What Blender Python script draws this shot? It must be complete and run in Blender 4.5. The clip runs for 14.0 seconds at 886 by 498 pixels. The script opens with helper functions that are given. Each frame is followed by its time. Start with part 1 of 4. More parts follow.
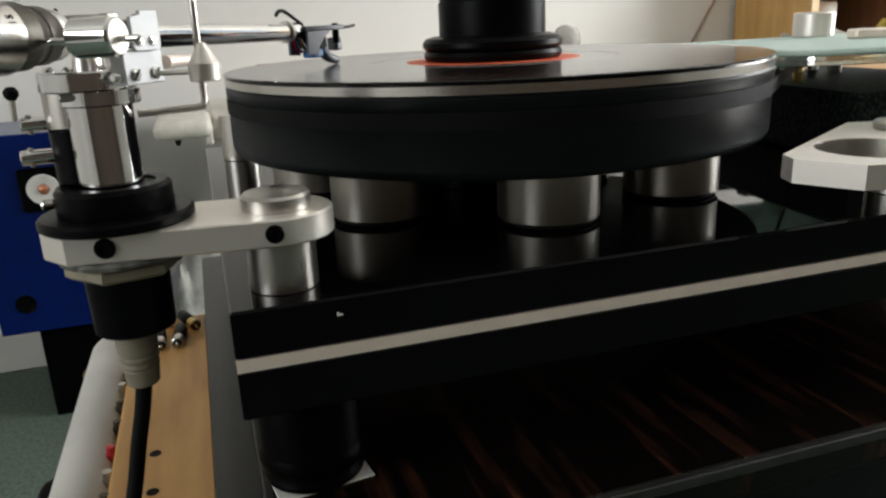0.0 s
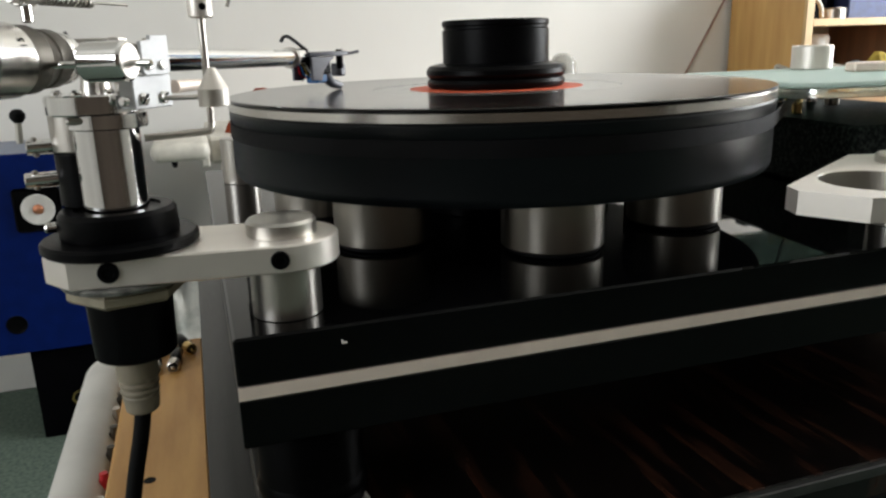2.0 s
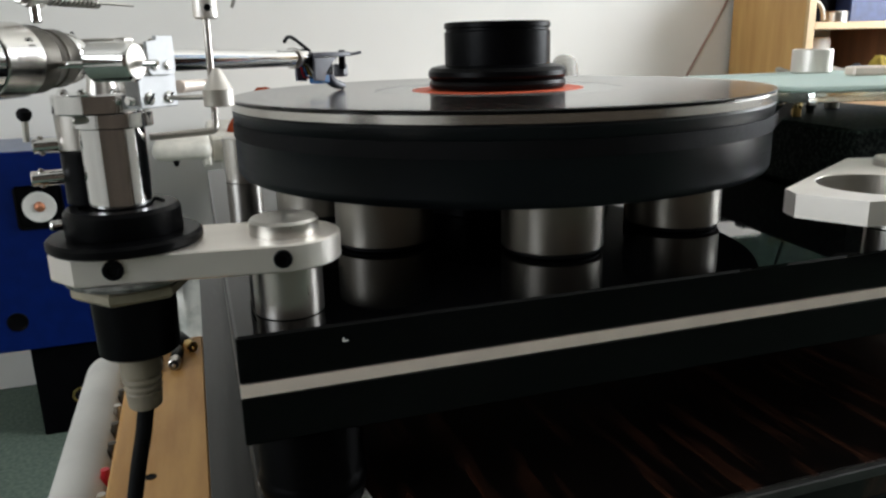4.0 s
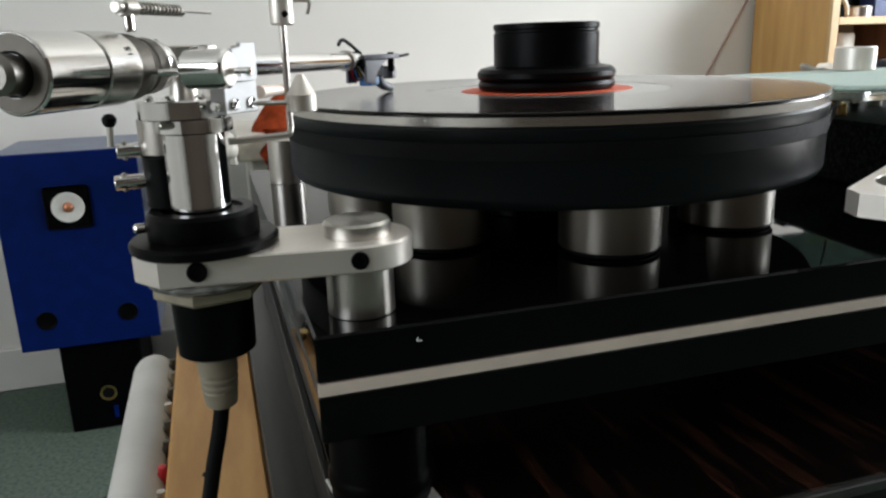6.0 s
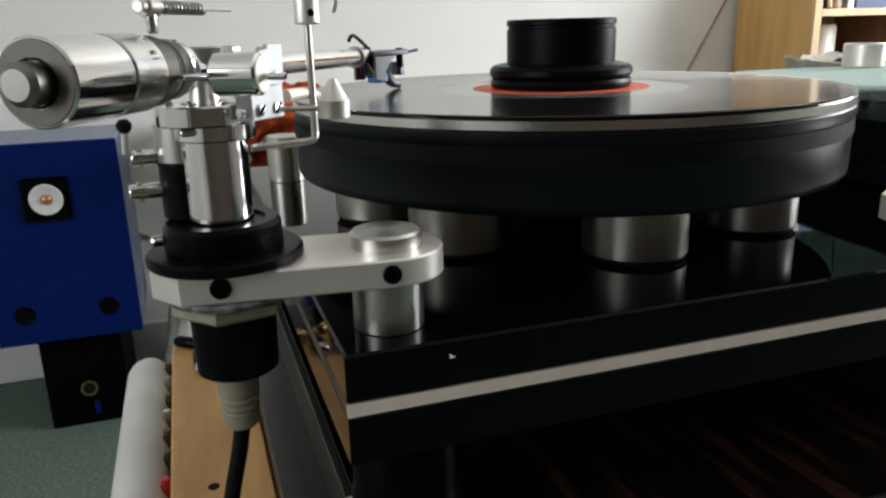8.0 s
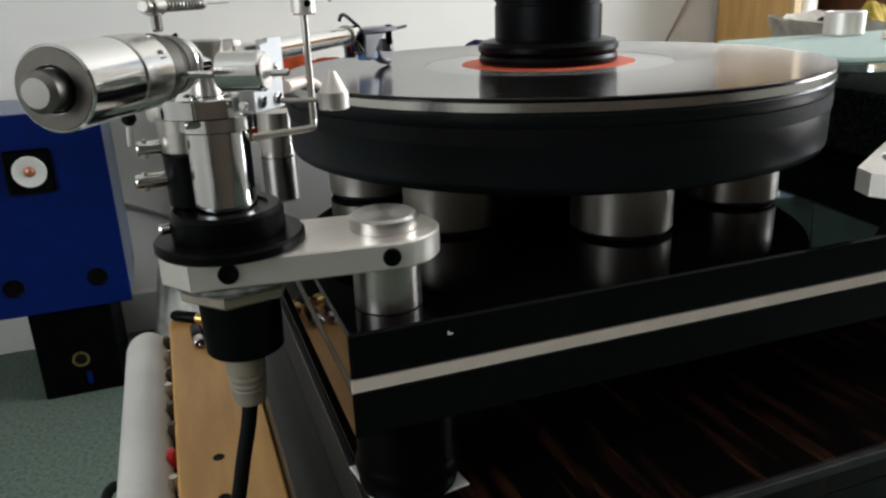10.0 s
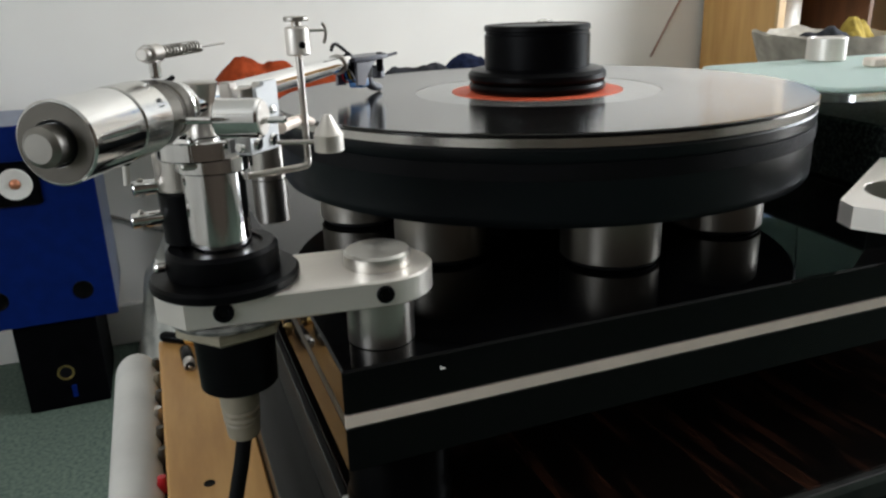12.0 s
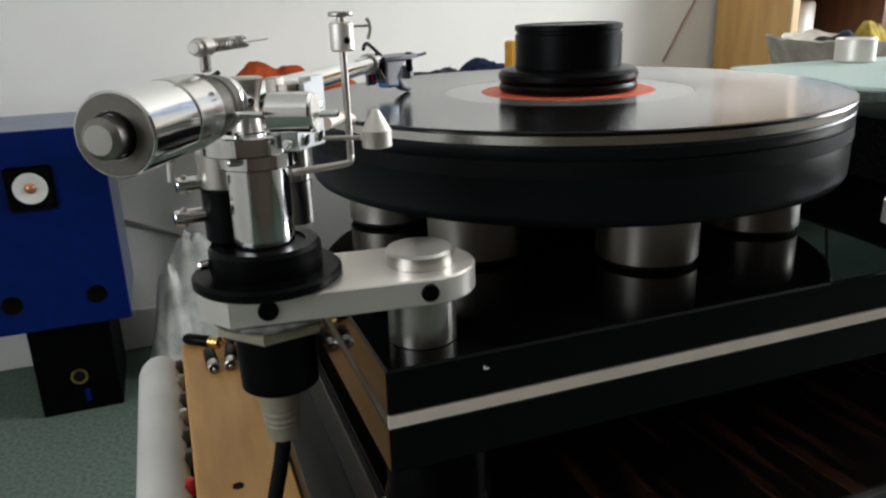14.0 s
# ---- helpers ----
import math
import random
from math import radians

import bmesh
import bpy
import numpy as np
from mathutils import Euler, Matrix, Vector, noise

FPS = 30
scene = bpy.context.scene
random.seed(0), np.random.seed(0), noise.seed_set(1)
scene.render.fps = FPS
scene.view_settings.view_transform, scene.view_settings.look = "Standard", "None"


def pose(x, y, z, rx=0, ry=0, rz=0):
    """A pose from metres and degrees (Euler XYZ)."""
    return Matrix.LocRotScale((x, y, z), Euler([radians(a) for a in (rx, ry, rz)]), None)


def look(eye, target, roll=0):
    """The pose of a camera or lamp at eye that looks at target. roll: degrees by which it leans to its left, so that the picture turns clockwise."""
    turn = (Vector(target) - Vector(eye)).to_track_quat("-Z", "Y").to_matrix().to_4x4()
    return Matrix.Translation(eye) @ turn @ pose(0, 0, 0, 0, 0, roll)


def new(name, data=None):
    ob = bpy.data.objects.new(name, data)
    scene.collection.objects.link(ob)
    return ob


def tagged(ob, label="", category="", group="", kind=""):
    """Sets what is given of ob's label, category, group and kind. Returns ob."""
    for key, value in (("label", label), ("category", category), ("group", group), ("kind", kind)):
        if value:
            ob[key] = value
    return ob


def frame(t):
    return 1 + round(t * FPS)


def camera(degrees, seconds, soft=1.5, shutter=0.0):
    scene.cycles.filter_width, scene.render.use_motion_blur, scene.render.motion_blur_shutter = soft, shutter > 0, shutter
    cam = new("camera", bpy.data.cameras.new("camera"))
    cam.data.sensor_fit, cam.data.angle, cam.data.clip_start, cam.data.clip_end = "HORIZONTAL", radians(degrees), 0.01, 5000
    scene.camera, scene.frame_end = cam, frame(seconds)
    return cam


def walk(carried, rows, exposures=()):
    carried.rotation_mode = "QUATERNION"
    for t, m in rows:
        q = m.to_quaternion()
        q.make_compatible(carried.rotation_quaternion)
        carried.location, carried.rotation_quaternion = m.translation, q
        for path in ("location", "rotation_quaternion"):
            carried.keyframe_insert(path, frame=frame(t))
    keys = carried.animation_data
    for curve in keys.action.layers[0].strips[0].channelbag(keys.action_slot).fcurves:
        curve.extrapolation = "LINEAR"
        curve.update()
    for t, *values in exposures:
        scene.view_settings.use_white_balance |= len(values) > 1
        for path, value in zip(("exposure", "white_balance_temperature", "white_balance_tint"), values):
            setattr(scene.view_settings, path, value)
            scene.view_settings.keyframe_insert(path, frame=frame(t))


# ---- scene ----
DECK = 0.73  # height of the plinth's lower edge over the carpet
cam = camera(61.13, 14.0, soft=2.4)
ROWS = [
    (0.0, -0.0006, -0.2466, 0.1147, 72.82, 2.49, -18.09),
    (0.5, -0.0000, -0.2427, 0.1159, 72.84, 1.63, -18.63),
    (1.0, -0.0027, -0.2418, 0.1166, 73.61, 2.25, -18.09),
    (1.5, -0.0033, -0.2436, 0.1161, 74.62, 1.98, -18.28),
    (2.0, -0.0043, -0.2433, 0.1156, 74.67, 1.69, -18.39),
    (4.5, -0.0060, -0.2463, 0.1168, 74.73, 1.17, -18.08),
    (5.0, -0.0111, -0.2466, 0.1195, 74.89, 1.32, -17.70),
    (5.5, -0.0136, -0.2473, 0.1209, 74.84, 1.83, -17.65),
    (6.0, -0.0261, -0.2428, 0.1189, 74.58, 1.78, -17.28),
    (6.5, -0.0353, -0.2353, 0.1190, 74.56, 1.82, -17.90),
    (7.0, -0.0408, -0.2300, 0.1192, 74.57, 1.48, -18.23),
    (7.5, -0.0422, -0.2258, 0.1217, 74.60, 1.59, -18.78),
    (8.0, -0.0397, -0.2230, 0.1237, 73.67, 1.46, -18.91),
    (10.5, -0.0466, -0.2306, 0.1385, 70.66, 2.17, -20.40),
    (11.0, -0.0460, -0.2291, 0.1433, 71.12, 2.22, -20.40),
    (11.5, -0.0465, -0.2299, 0.1439, 71.10, 2.03, -20.91),
    (12.0, -0.0476, -0.2297, 0.1444, 71.35, 1.75, -21.20),
    (12.5, -0.0495, -0.2294, 0.1441, 71.09, 1.52, -21.96),
    (13.0, -0.0539, -0.2301, 0.1432, 71.39, 1.45, -21.56),
    (13.5, -0.0570, -0.2268, 0.1412, 71.81, 1.48, -21.42),
    (14.0, -0.0589, -0.2226, 0.1411, 71.81, 1.86, -20.64),
]
walk(cam, [(t, pose(x, y, z + DECK, rx, ry, rz)) for t, x, y, z, rx, ry, rz in ROWS],
     [(0.0, -0.1, 6500, 10), (2.2, 0.0, 6450, 10), (4.4, 0.0, 6200, 10), (8, -0.05, 6200, 10), (14, -0.05, 6200, 10)])

# ---- world, light, exposure ----
world = bpy.data.worlds.new("sky")
scene.world = world
world.use_nodes = True
sky = world.node_tree.nodes.new("ShaderNodeTexSky")
sky.sky_type, sky.sun_disc = "NISHITA", False
sky.sun_elevation, sky.sun_rotation = radians(38), radians(120)
world.node_tree.links.new(sky.outputs[0], world.node_tree.nodes["Background"].inputs[0])
world.node_tree.nodes["Background"].inputs[1].default_value = 0.12
scene.view_settings.exposure = 0.0


def window_lamp(name, centre, target, wide, high, watts, colour):
    data = bpy.data.lights.new(name, "AREA")
    data.shape, data.size, data.size_y, data.energy, data.color = "RECTANGLE", wide, high, watts, colour
    ob = new(name, data)
    ob.matrix_world = look((centre[0], centre[1], centre[2] + DECK), (target[0], target[1], target[2] + DECK))
    return ob


window_lamp("window_light", (2.98, 0.35, 0.75), (0.0, 0.35, 0.75), 1.5, 1.1, 107, (0.95, 0.97, 0.975))
window_lamp("window_light", (-2.18, -0.75, 0.75), (0.0, -0.75, 0.70), 1.3, 1.1, 27, (0.95, 0.97, 0.975))


# ---- materials ----
def material(name, colour, rough=0.5, metal=0.0, spec=0.5, vary=0.15, scale=40.0, bump=0.0, bump_scale=200.0,
             stretch=(1, 1, 1), rough_vary=0.1, coat=0.0, colour2=None, contrast=(0.35, 0.65), transmission=0.0, ior=1.5, aniso=0.0):
    m = bpy.data.materials.new(name)
    m.use_nodes = True
    n, l = m.node_tree.nodes, m.node_tree.links
    b = n["Principled BSDF"]
    b.inputs["Metallic"].default_value = metal
    b.inputs["Specular IOR Level"].default_value = spec
    b.inputs["Coat Weight"].default_value = coat
    b.inputs["Transmission Weight"].default_value = transmission
    b.inputs["IOR"].default_value = ior
    tc = n.new("ShaderNodeTexCoord")
    mp = n.new("ShaderNodeMapping")
    mp.inputs["Scale"].default_value = stretch
    l.new(tc.outputs["Object"], mp.inputs["Vector"])
    no = n.new("ShaderNodeTexNoise")
    no.inputs["Scale"].default_value, no.inputs["Detail"].default_value = scale, 6
    l.new(mp.outputs[0], no.inputs["Vector"])
    ra = n.new("ShaderNodeValToRGB")
    ra.color_ramp.elements[0].position, ra.color_ramp.elements[1].position = contrast
    lo = [c * (1 - vary) for c in colour] if colour2 is None else colour2
    hi = [min(1, c * (1 + vary)) for c in colour] if colour2 is None else colour
    ra.color_ramp.elements[0].color, ra.color_ramp.elements[1].color = (*lo, 1), (*hi, 1)
    l.new(no.outputs["Fac"], ra.inputs[0])
    l.new(ra.outputs[0], b.inputs["Base Color"])
    n2 = n.new("ShaderNodeTexNoise")
    n2.inputs["Scale"].default_value, n2.inputs["Detail"].default_value = bump_scale, 4
    l.new(mp.outputs[0], n2.inputs["Vector"])
    mr = n.new("ShaderNodeMapRange")
    mr.inputs["To Min"].default_value = max(0.02, rough * (1 - rough_vary * 2))
    mr.inputs["To Max"].default_value = min(1, rough * (1 + rough_vary * 2))
    l.new(n2.outputs["Fac"], mr.inputs["Value"])
    l.new(mr.outputs[0], b.inputs["Roughness"])
    if aniso:
        b.inputs["Anisotropic"].default_value = aniso
        ta = n.new("ShaderNodeTangent")
        ta.direction_type, ta.axis = "RADIAL", "Z"
        l.new(ta.outputs[0], b.inputs["Tangent"])
    if bump:
        bu = n.new("ShaderNodeBump")
        bu.inputs["Strength"].default_value, bu.inputs["Distance"].default_value = bump, 0.001
        l.new(n2.outputs["Fac"], bu.inputs["Height"])
        l.new(bu.outputs[0], b.inputs["Normal"])
    return m


ACRYLIC = material("black_acrylic", (0.0018, 0.0018, 0.0020), 0.03, spec=0.13, vary=0.2, scale=15, bump_scale=60, rough_vary=0.3)
ALU = material("brushed_aluminium", (0.82, 0.77, 0.71), 0.40, 0.75, vary=0.06, scale=30, bump=0.06, bump_scale=500, stretch=(0.15, 1, 1))
YOKE_ALU = material("dull_aluminium", (0.50, 0.50, 0.50), 0.55, 0.45, vary=0.06, scale=60, bump=0.05, bump_scale=700)
ALU_SATIN = material("satin_aluminium", (0.92, 0.79, 0.69), 0.5, 0.4, vary=0.05, scale=60, bump=0.05, bump_scale=900)
STEEL = material("turned_steel", (0.52, 0.49, 0.45), 0.30, 1.0, vary=0.04, scale=20, bump=0.004, bump_scale=700, stretch=(1, 1, 0.08))
CHROME = material("polished_chrome", (0.78, 0.77, 0.76), 0.07, 1.0, vary=0.03, scale=30, bump_scale=90, rough_vary=0.3)
SATIN_CHROME = material("satin_chrome", (0.80, 0.79, 0.78), 0.11, 1.0, vary=0.04, scale=30, bump=0.02, bump_scale=300, stretch=(1, 1, 0.3))
DARK_STEEL = material("dark_turned_steel", (0.11, 0.10, 0.085), 0.42, 0.85, spec=0.3, vary=0.15, scale=40, bump=0.05, bump_scale=500)
BLACK = material("black_anodised", (0.0022, 0.0022, 0.0026), 0.32, spec=0.07, vary=0.3, scale=80, bump=0.05, bump_scale=600)
CAP_STEEL = material("faced_steel_cap", (0.62, 0.60, 0.56), 0.30, 1.0, vary=0.06, scale=25, bump_scale=700, aniso=0.6)
FOOT_GLOSS = material("glossy_black_foot", (0.0012, 0.0012, 0.0014), 0.38, spec=0.04, vary=0.3, scale=40, bump_scale=90)
RUBBER = material("black_rubber", (0.003, 0.003, 0.0035), 0.6, spec=0.12, vary=0.25, scale=60, bump=0.1, bump_scale=500)
PLATTER = material("platter_polymer", (0.0036, 0.0050, 0.0060), 0.36, spec=0.20, vary=0.25, scale=12, bump=0.03, bump_scale=400, stretch=(0.1, 0.1, 1))
# Black vinyl too: the grey base paints in the run-out's reflected light.
VINYL_PLAIN = material("run_out_vinyl", (0.17, 0.168, 0.16), 0.16, spec=0.8, vary=0.08, scale=30, ior=1.7)
LABEL = material("record_label_paper", (0.80, 0.12, 0.045), 0.55, vary=0.06, scale=50, bump=0.03)
EBONY = material("ebony_veneer", (0.036, 0.013, 0.0068), 0.24, spec=0.15, vary=0.2, scale=26, stretch=(6.0, 0.5, 1), colour2=(0.0022, 0.0016, 0.0013),
                 contrast=(0.53, 0.74), bump_scale=200)
BASE_GREY = material("dark_grey_lacquer", (0.015, 0.0148, 0.0135), 0.36, spec=0.45, vary=0.45, scale=16, stretch=(6, 0.3, 3), bump=0.04)
PLY = material("plywood", (0.60, 0.335, 0.110), 0.5, vary=0.2, scale=16, stretch=(5.0, 0.8, 1), colour2=(0.43, 0.215, 0.062), contrast=(0.3, 0.7), bump=0.08, bump_scale=220)
PINE = material("oak_effect_board", (0.62, 0.37, 0.13), 0.45, vary=0.15, scale=7, stretch=(4, 4, 0.5), colour2=(0.50, 0.275, 0.085), bump=0.05)
PINE_EDGE = material("pale_wood_edge", (0.62, 0.43, 0.22), 0.5, vary=0.12, scale=12, bump=0.05)
WALL = material("painted_wall", (0.74, 0.72, 0.68), 0.85, spec=0.25, vary=0.02, scale=3, bump=0.12, bump_scale=90)
WALL_REFLECTED = material("dark_wall_for_reflections", (0.085, 0.066, 0.052), 0.85, spec=0.2, vary=0.03, scale=3, bump=0.1, bump_scale=90)
RIM = material("turned_rim", (0.60, 0.575, 0.54), 0.22, 1.0, vary=0.06, scale=20, bump=0.03, bump_scale=500)
KNOB_STEEL = material("knob_steel", (0.27, 0.255, 0.23), 0.36, 1.0, vary=0.08, scale=30, bump=0.02, bump_scale=500)
WEIGHT_STEEL = material("weight_steel", (0.31, 0.288, 0.253), 0.36, 1.0, vary=0.10, scale=8, stretch=(1, 1, 0.05))
TURNED_CHROME = material("turned_chrome", (0.76, 0.75, 0.74), 0.08, 1.0, vary=0.10, scale=300, bump=0.16, bump_scale=480, stretch=(1, 1, 0.004), rough_vary=0.4)
BAND = material("brushed_band", (0.66, 0.645, 0.615), 0.24, 1.0, vary=0.06, scale=30, bump=0.03, bump_scale=600)
WALL_LINE_GREY = material("grey_wall_line", (0.20, 0.19, 0.17), 0.5, vary=0.1)
SACK = material("pale_plastic_sack", (0.60, 0.59, 0.54), 0.4, vary=0.12, scale=14, colour2=(0.34, 0.35, 0.32), contrast=(0.36, 0.52), bump=0.3, bump_scale=60)
CABLE_BROWN = material("brown_cable", (0.34, 0.22, 0.18), 0.5, vary=0.1)
SKIRT = material("skirting_paint", (0.74, 0.73, 0.70), 0.4, vary=0.03, scale=8)
CARPET = material("green_carpet", (0.150, 0.190, 0.155), 0.95, spec=0.1, vary=0.2, scale=120, colour2=(0.064, 0.092, 0.076), contrast=(0.3, 0.75), bump=0.6, bump_scale=420)
BLUE = material("blue_lacquer", (0.0004, 0.0092, 0.090), 0.5, spec=0.12, vary=0.10, scale=30, bump=0.05, bump_scale=300)
BLUE_SIDE = material("blue_grey_side", (0.12, 0.15, 0.23), 0.35, vary=0.1, scale=20, bump=0.03)
SPK_BLACK = material("black_painted_board", (0.0015, 0.0015, 0.002), 0.5, spec=0.03, vary=0.3, scale=30, bump=0.08)
WHITE = material("white_cone_paper", (0.75, 0.73, 0.69), 0.55, vary=0.04, scale=60)
COPPER = material("copper_dome", (0.60, 0.25, 0.14), 0.35, 0.7, vary=0.1)
BRASS = material("brass", (0.55, 0.38, 0.14), 0.28, 1.0, vary=0.1)
GREY_PLASTIC = material("grey_plastic", (0.235, 0.205, 0.150), 0.5, vary=0.1, scale=60, bump=0.05)
PALE_TUBE = material("pale_grey_tube", (0.60, 0.585, 0.55), 0.45, vary=0.07, scale=25, bump=0.08, bump_scale=150)
NUT = material("zinc_nut", (0.31, 0.275, 0.20), 0.5, 0.3, vary=0.15, scale=90, bump=0.2, bump_scale=300)
GREASE = material("greased_washer", (0.22, 0.22, 0.20), 0.4, 0.2, vary=0.2, scale=160, colour2=(0.05, 0.052, 0.048), contrast=(0.35, 0.6), bump=0.5, bump_scale=320)
GRANITE = material("dark_granite", (0.060, 0.075, 0.062), 0.6, spec=0.05, vary=0.2, scale=420, colour2=(0.006, 0.0085, 0.008), contrast=(0.45, 0.80), bump=0.05, bump_scale=500)
GLASS_EDGE = material("glass_edge", (0.86, 0.96, 0.92), 0.06, vary=0.04, scale=20, transmission=0.92)
RED = material("rust_red_fleece", (0.27, 0.045, 0.013), 0.95, spec=0.1, vary=0.3, scale=40, bump=0.8, bump_scale=120)
DARK_CLOTH = material("dark_knit", (0.035, 0.036, 0.042), 0.95, spec=0.1, vary=0.4, scale=60, bump=0.8, bump_scale=150)
NAVY = material("navy_knit", (0.018, 0.025, 0.060), 0.95, spec=0.1, vary=0.4, scale=60, bump=0.8, bump_scale=150)
OCHRE = material("ochre_cloth", (0.30, 0.22, 0.045), 0.9, spec=0.1, vary=0.3, scale=50, bump=0.6, bump_scale=120)
LINEN = material("grey_linen", (0.36, 0.33, 0.28), 0.9, spec=0.1, vary=0.2, scale=30, bump=0.5, bump_scale=120)
YELLOW = material("yellow_plastic", (0.70, 0.33, 0.02), 0.45, vary=0.1)
CREAM = material("cream_plastic", (0.62, 0.59, 0.52), 0.4, vary=0.12, scale=40, bump=0.05)
CLEAR = material("clear_plastic", (0.72, 0.71, 0.68), 0.1, vary=0.03, transmission=0.75, ior=1.2)
SHELL = material("dark_grey_shell", (0.125, 0.128, 0.150), 0.35, vary=0.15, scale=60, bump=0.03)
CART_BLUE = material("blue_cartridge", (0.03, 0.14, 0.36), 0.3, vary=0.15)
BACK_GREY = material("pale_back_board", (0.42, 0.40, 0.36), 0.6, vary=0.05, scale=6, bump=0.03)
BOOK_BLUE = material("blue_boards", (0.02, 0.04, 0.14), 0.5, vary=0.2)
WIRE_RED = material("red_insulation", (0.55, 0.02, 0.03), 0.4)
DIM_WOOD = material("brown_back_board", (0.13, 0.062, 0.03), 0.5, vary=0.2, scale=8, stretch=(4, 4, .5))


def vinyl():
    """Grooved vinyl: fine rings that bend the gloss."""
    m = material("grooved_vinyl", (0.008, 0.0078, 0.0075), 0.08, spec=0.3, vary=0.15, scale=20, ior=1.45)
    n, l = m.node_tree.nodes, m.node_tree.links
    tc = n.new("ShaderNodeTexCoord")
    le = n.new("ShaderNodeVectorMath")
    le.operation = "LENGTH"
    l.new(tc.outputs["Object"], le.inputs[0])
    no = n.new("ShaderNodeTexNoise")
    no.noise_dimensions = "1D"
    no.inputs["Scale"].default_value, no.inputs["Detail"].default_value = 420, 3
    l.new(le.outputs["Value"], no.inputs["W"])
    bu = n.new("ShaderNodeBump")
    bu.inputs["Strength"].default_value, bu.inputs["Distance"].default_value = 0.012, 0.0005
    l.new(no.outputs["Fac"], bu.inputs["Height"])
    l.new(bu.outputs[0], n["Principled BSDF"].inputs["Normal"])
    mr = n.new("ShaderNodeMapRange")
    mr.inputs["To Min"].default_value, mr.inputs["To Max"].default_value = 0.07, 0.17
    l.new(no.outputs["Fac"], mr.inputs["Value"])
    l.new(mr.outputs[0], n["Principled BSDF"].inputs["Roughness"])
    return m


VINYL = vinyl()


def frosted():
    """Frosted glass face: half scattered back, half let through, with a soft gloss."""
    m = bpy.data.materials.new("frosted_glass")
    m.use_nodes = True
    n, l = m.node_tree.nodes, m.node_tree.links
    n.remove(n["Principled BSDF"])
    no = n.new("ShaderNodeTexNoise")
    no.inputs["Scale"].default_value = 30
    ra = n.new("ShaderNodeValToRGB")
    ra.color_ramp.elements[0].color, ra.color_ramp.elements[1].color = (0.78, 0.90, 0.85, 1), (0.83, 0.94, 0.89, 1)
    l.new(no.outputs["Fac"], ra.inputs[0])
    di, tr, gl = n.new("ShaderNodeBsdfDiffuse"), n.new("ShaderNodeBsdfTranslucent"), n.new("ShaderNodeBsdfGlossy")
    gl.inputs["Roughness"].default_value = 0.3
    l.new(ra.outputs[0], di.inputs["Color"])
    l.new(ra.outputs[0], tr.inputs["Color"])
    m1, m2 = n.new("ShaderNodeMixShader"), n.new("ShaderNodeMixShader")
    m1.inputs[0].default_value, m2.inputs[0].default_value = 0.42, 0.05
    l.new(di.outputs[0], m1.inputs[1])
    l.new(tr.outputs[0], m1.inputs[2])
    l.new(m1.outputs[0], m2.inputs[1])
    l.new(gl.outputs[0], m2.inputs[2])
    l.new(m2.outputs[0], n["Material Output"].inputs["Surface"])
    return m


GLASS_TOP = frosted()


# ---- mesh helpers: all heights are over the plinth's lower edge ----
def thing(name, base, label, category, group="", kind=""):
    ob = new(name)
    ob.empty_display_size = 0.02
    ob.location = (base[0], base[1], base[2] + DECK)
    return tagged(ob, label, category, group, kind)


def world_base(ob):
    v = Vector((0, 0, 0))
    while ob is not None:
        v += ob.location
        ob = ob.parent
    return v


def part(name, bm, mat, parent=None, label="", sharp=34):
    bm.normal_update()
    shift = world_base(parent) if parent is not None else Vector((0, 0, 0))
    bmesh.ops.translate(bm, verts=bm.verts, vec=Vector((0, 0, DECK)) - shift)
    me = bpy.data.meshes.new(name)
    bm.to_mesh(me)
    bm.free()
    for p in me.polygons:
        p.use_smooth = True
    me.set_sharp_from_angle(angle=radians(sharp))
    me.materials.append(mat)
    ob = new(name, me)
    ob.parent = parent
    return tagged(ob, label)


def single(name, bm, mat, base, label, category, group="", kind="", sharp=34):
    """A thing of one mesh, its origin at its base."""
    ob = part(name, bm, mat, None, "", sharp)
    d = Vector((base[0], base[1], base[2] + DECK))
    ob.data.transform(Matrix.Translation(-d))
    ob.location = d
    return tagged(ob, label, category, group, kind)


def frame_of(origin, axis, up=(0, 0, 1)):
    """A matrix whose z runs along axis from origin."""
    z = Vector(axis).normalized()
    x = Vector(up).cross(z)
    if x.length < 1e-5:
        x = Vector((1, 0, 0))
    x.normalize()
    y = z.cross(x)
    return Matrix(((x.x, y.x, z.x, origin[0]), (x.y, y.y, z.y, origin[1]), (x.z, y.z, z.z, origin[2]), (0, 0, 0, 1)))


def lathe(profile, origin=(0, 0, 0), axis=(0, 0, 1), n=56, bm=None, closed=False):
    """Turns a profile of (radius, height) round the axis."""
    bm = bm or bmesh.new()
    m = frame_of(origin, axis)
    rings = []
    for r, h in profile:
        if r < 1e-6:
            rings.append([bm.verts.new(m @ Vector((0, 0, h)))])
        else:
            rings.append([bm.verts.new(m @ Vector((r * math.cos(2 * math.pi * k / n), r * math.sin(2 * math.pi * k / n), h))) for k in range(n)])
    pairs = list(zip(rings, rings[1:])) + ([(rings[-1], rings[0])] if closed else [])
    for a, b in pairs:
        for k in range(n):
            j = (k + 1) % n
            if len(a) == 1 and len(b) > 1:
                bm.faces.new((a[0], b[j], b[k]))
            elif len(b) == 1 and len(a) > 1:
                bm.faces.new((a[k], a[j], b[0]))
            elif len(a) > 1:
                bm.faces.new((a[k], a[j], b[j], b[k]))
    bmesh.ops.recalc_face_normals(bm, faces=bm.faces)
    return bm


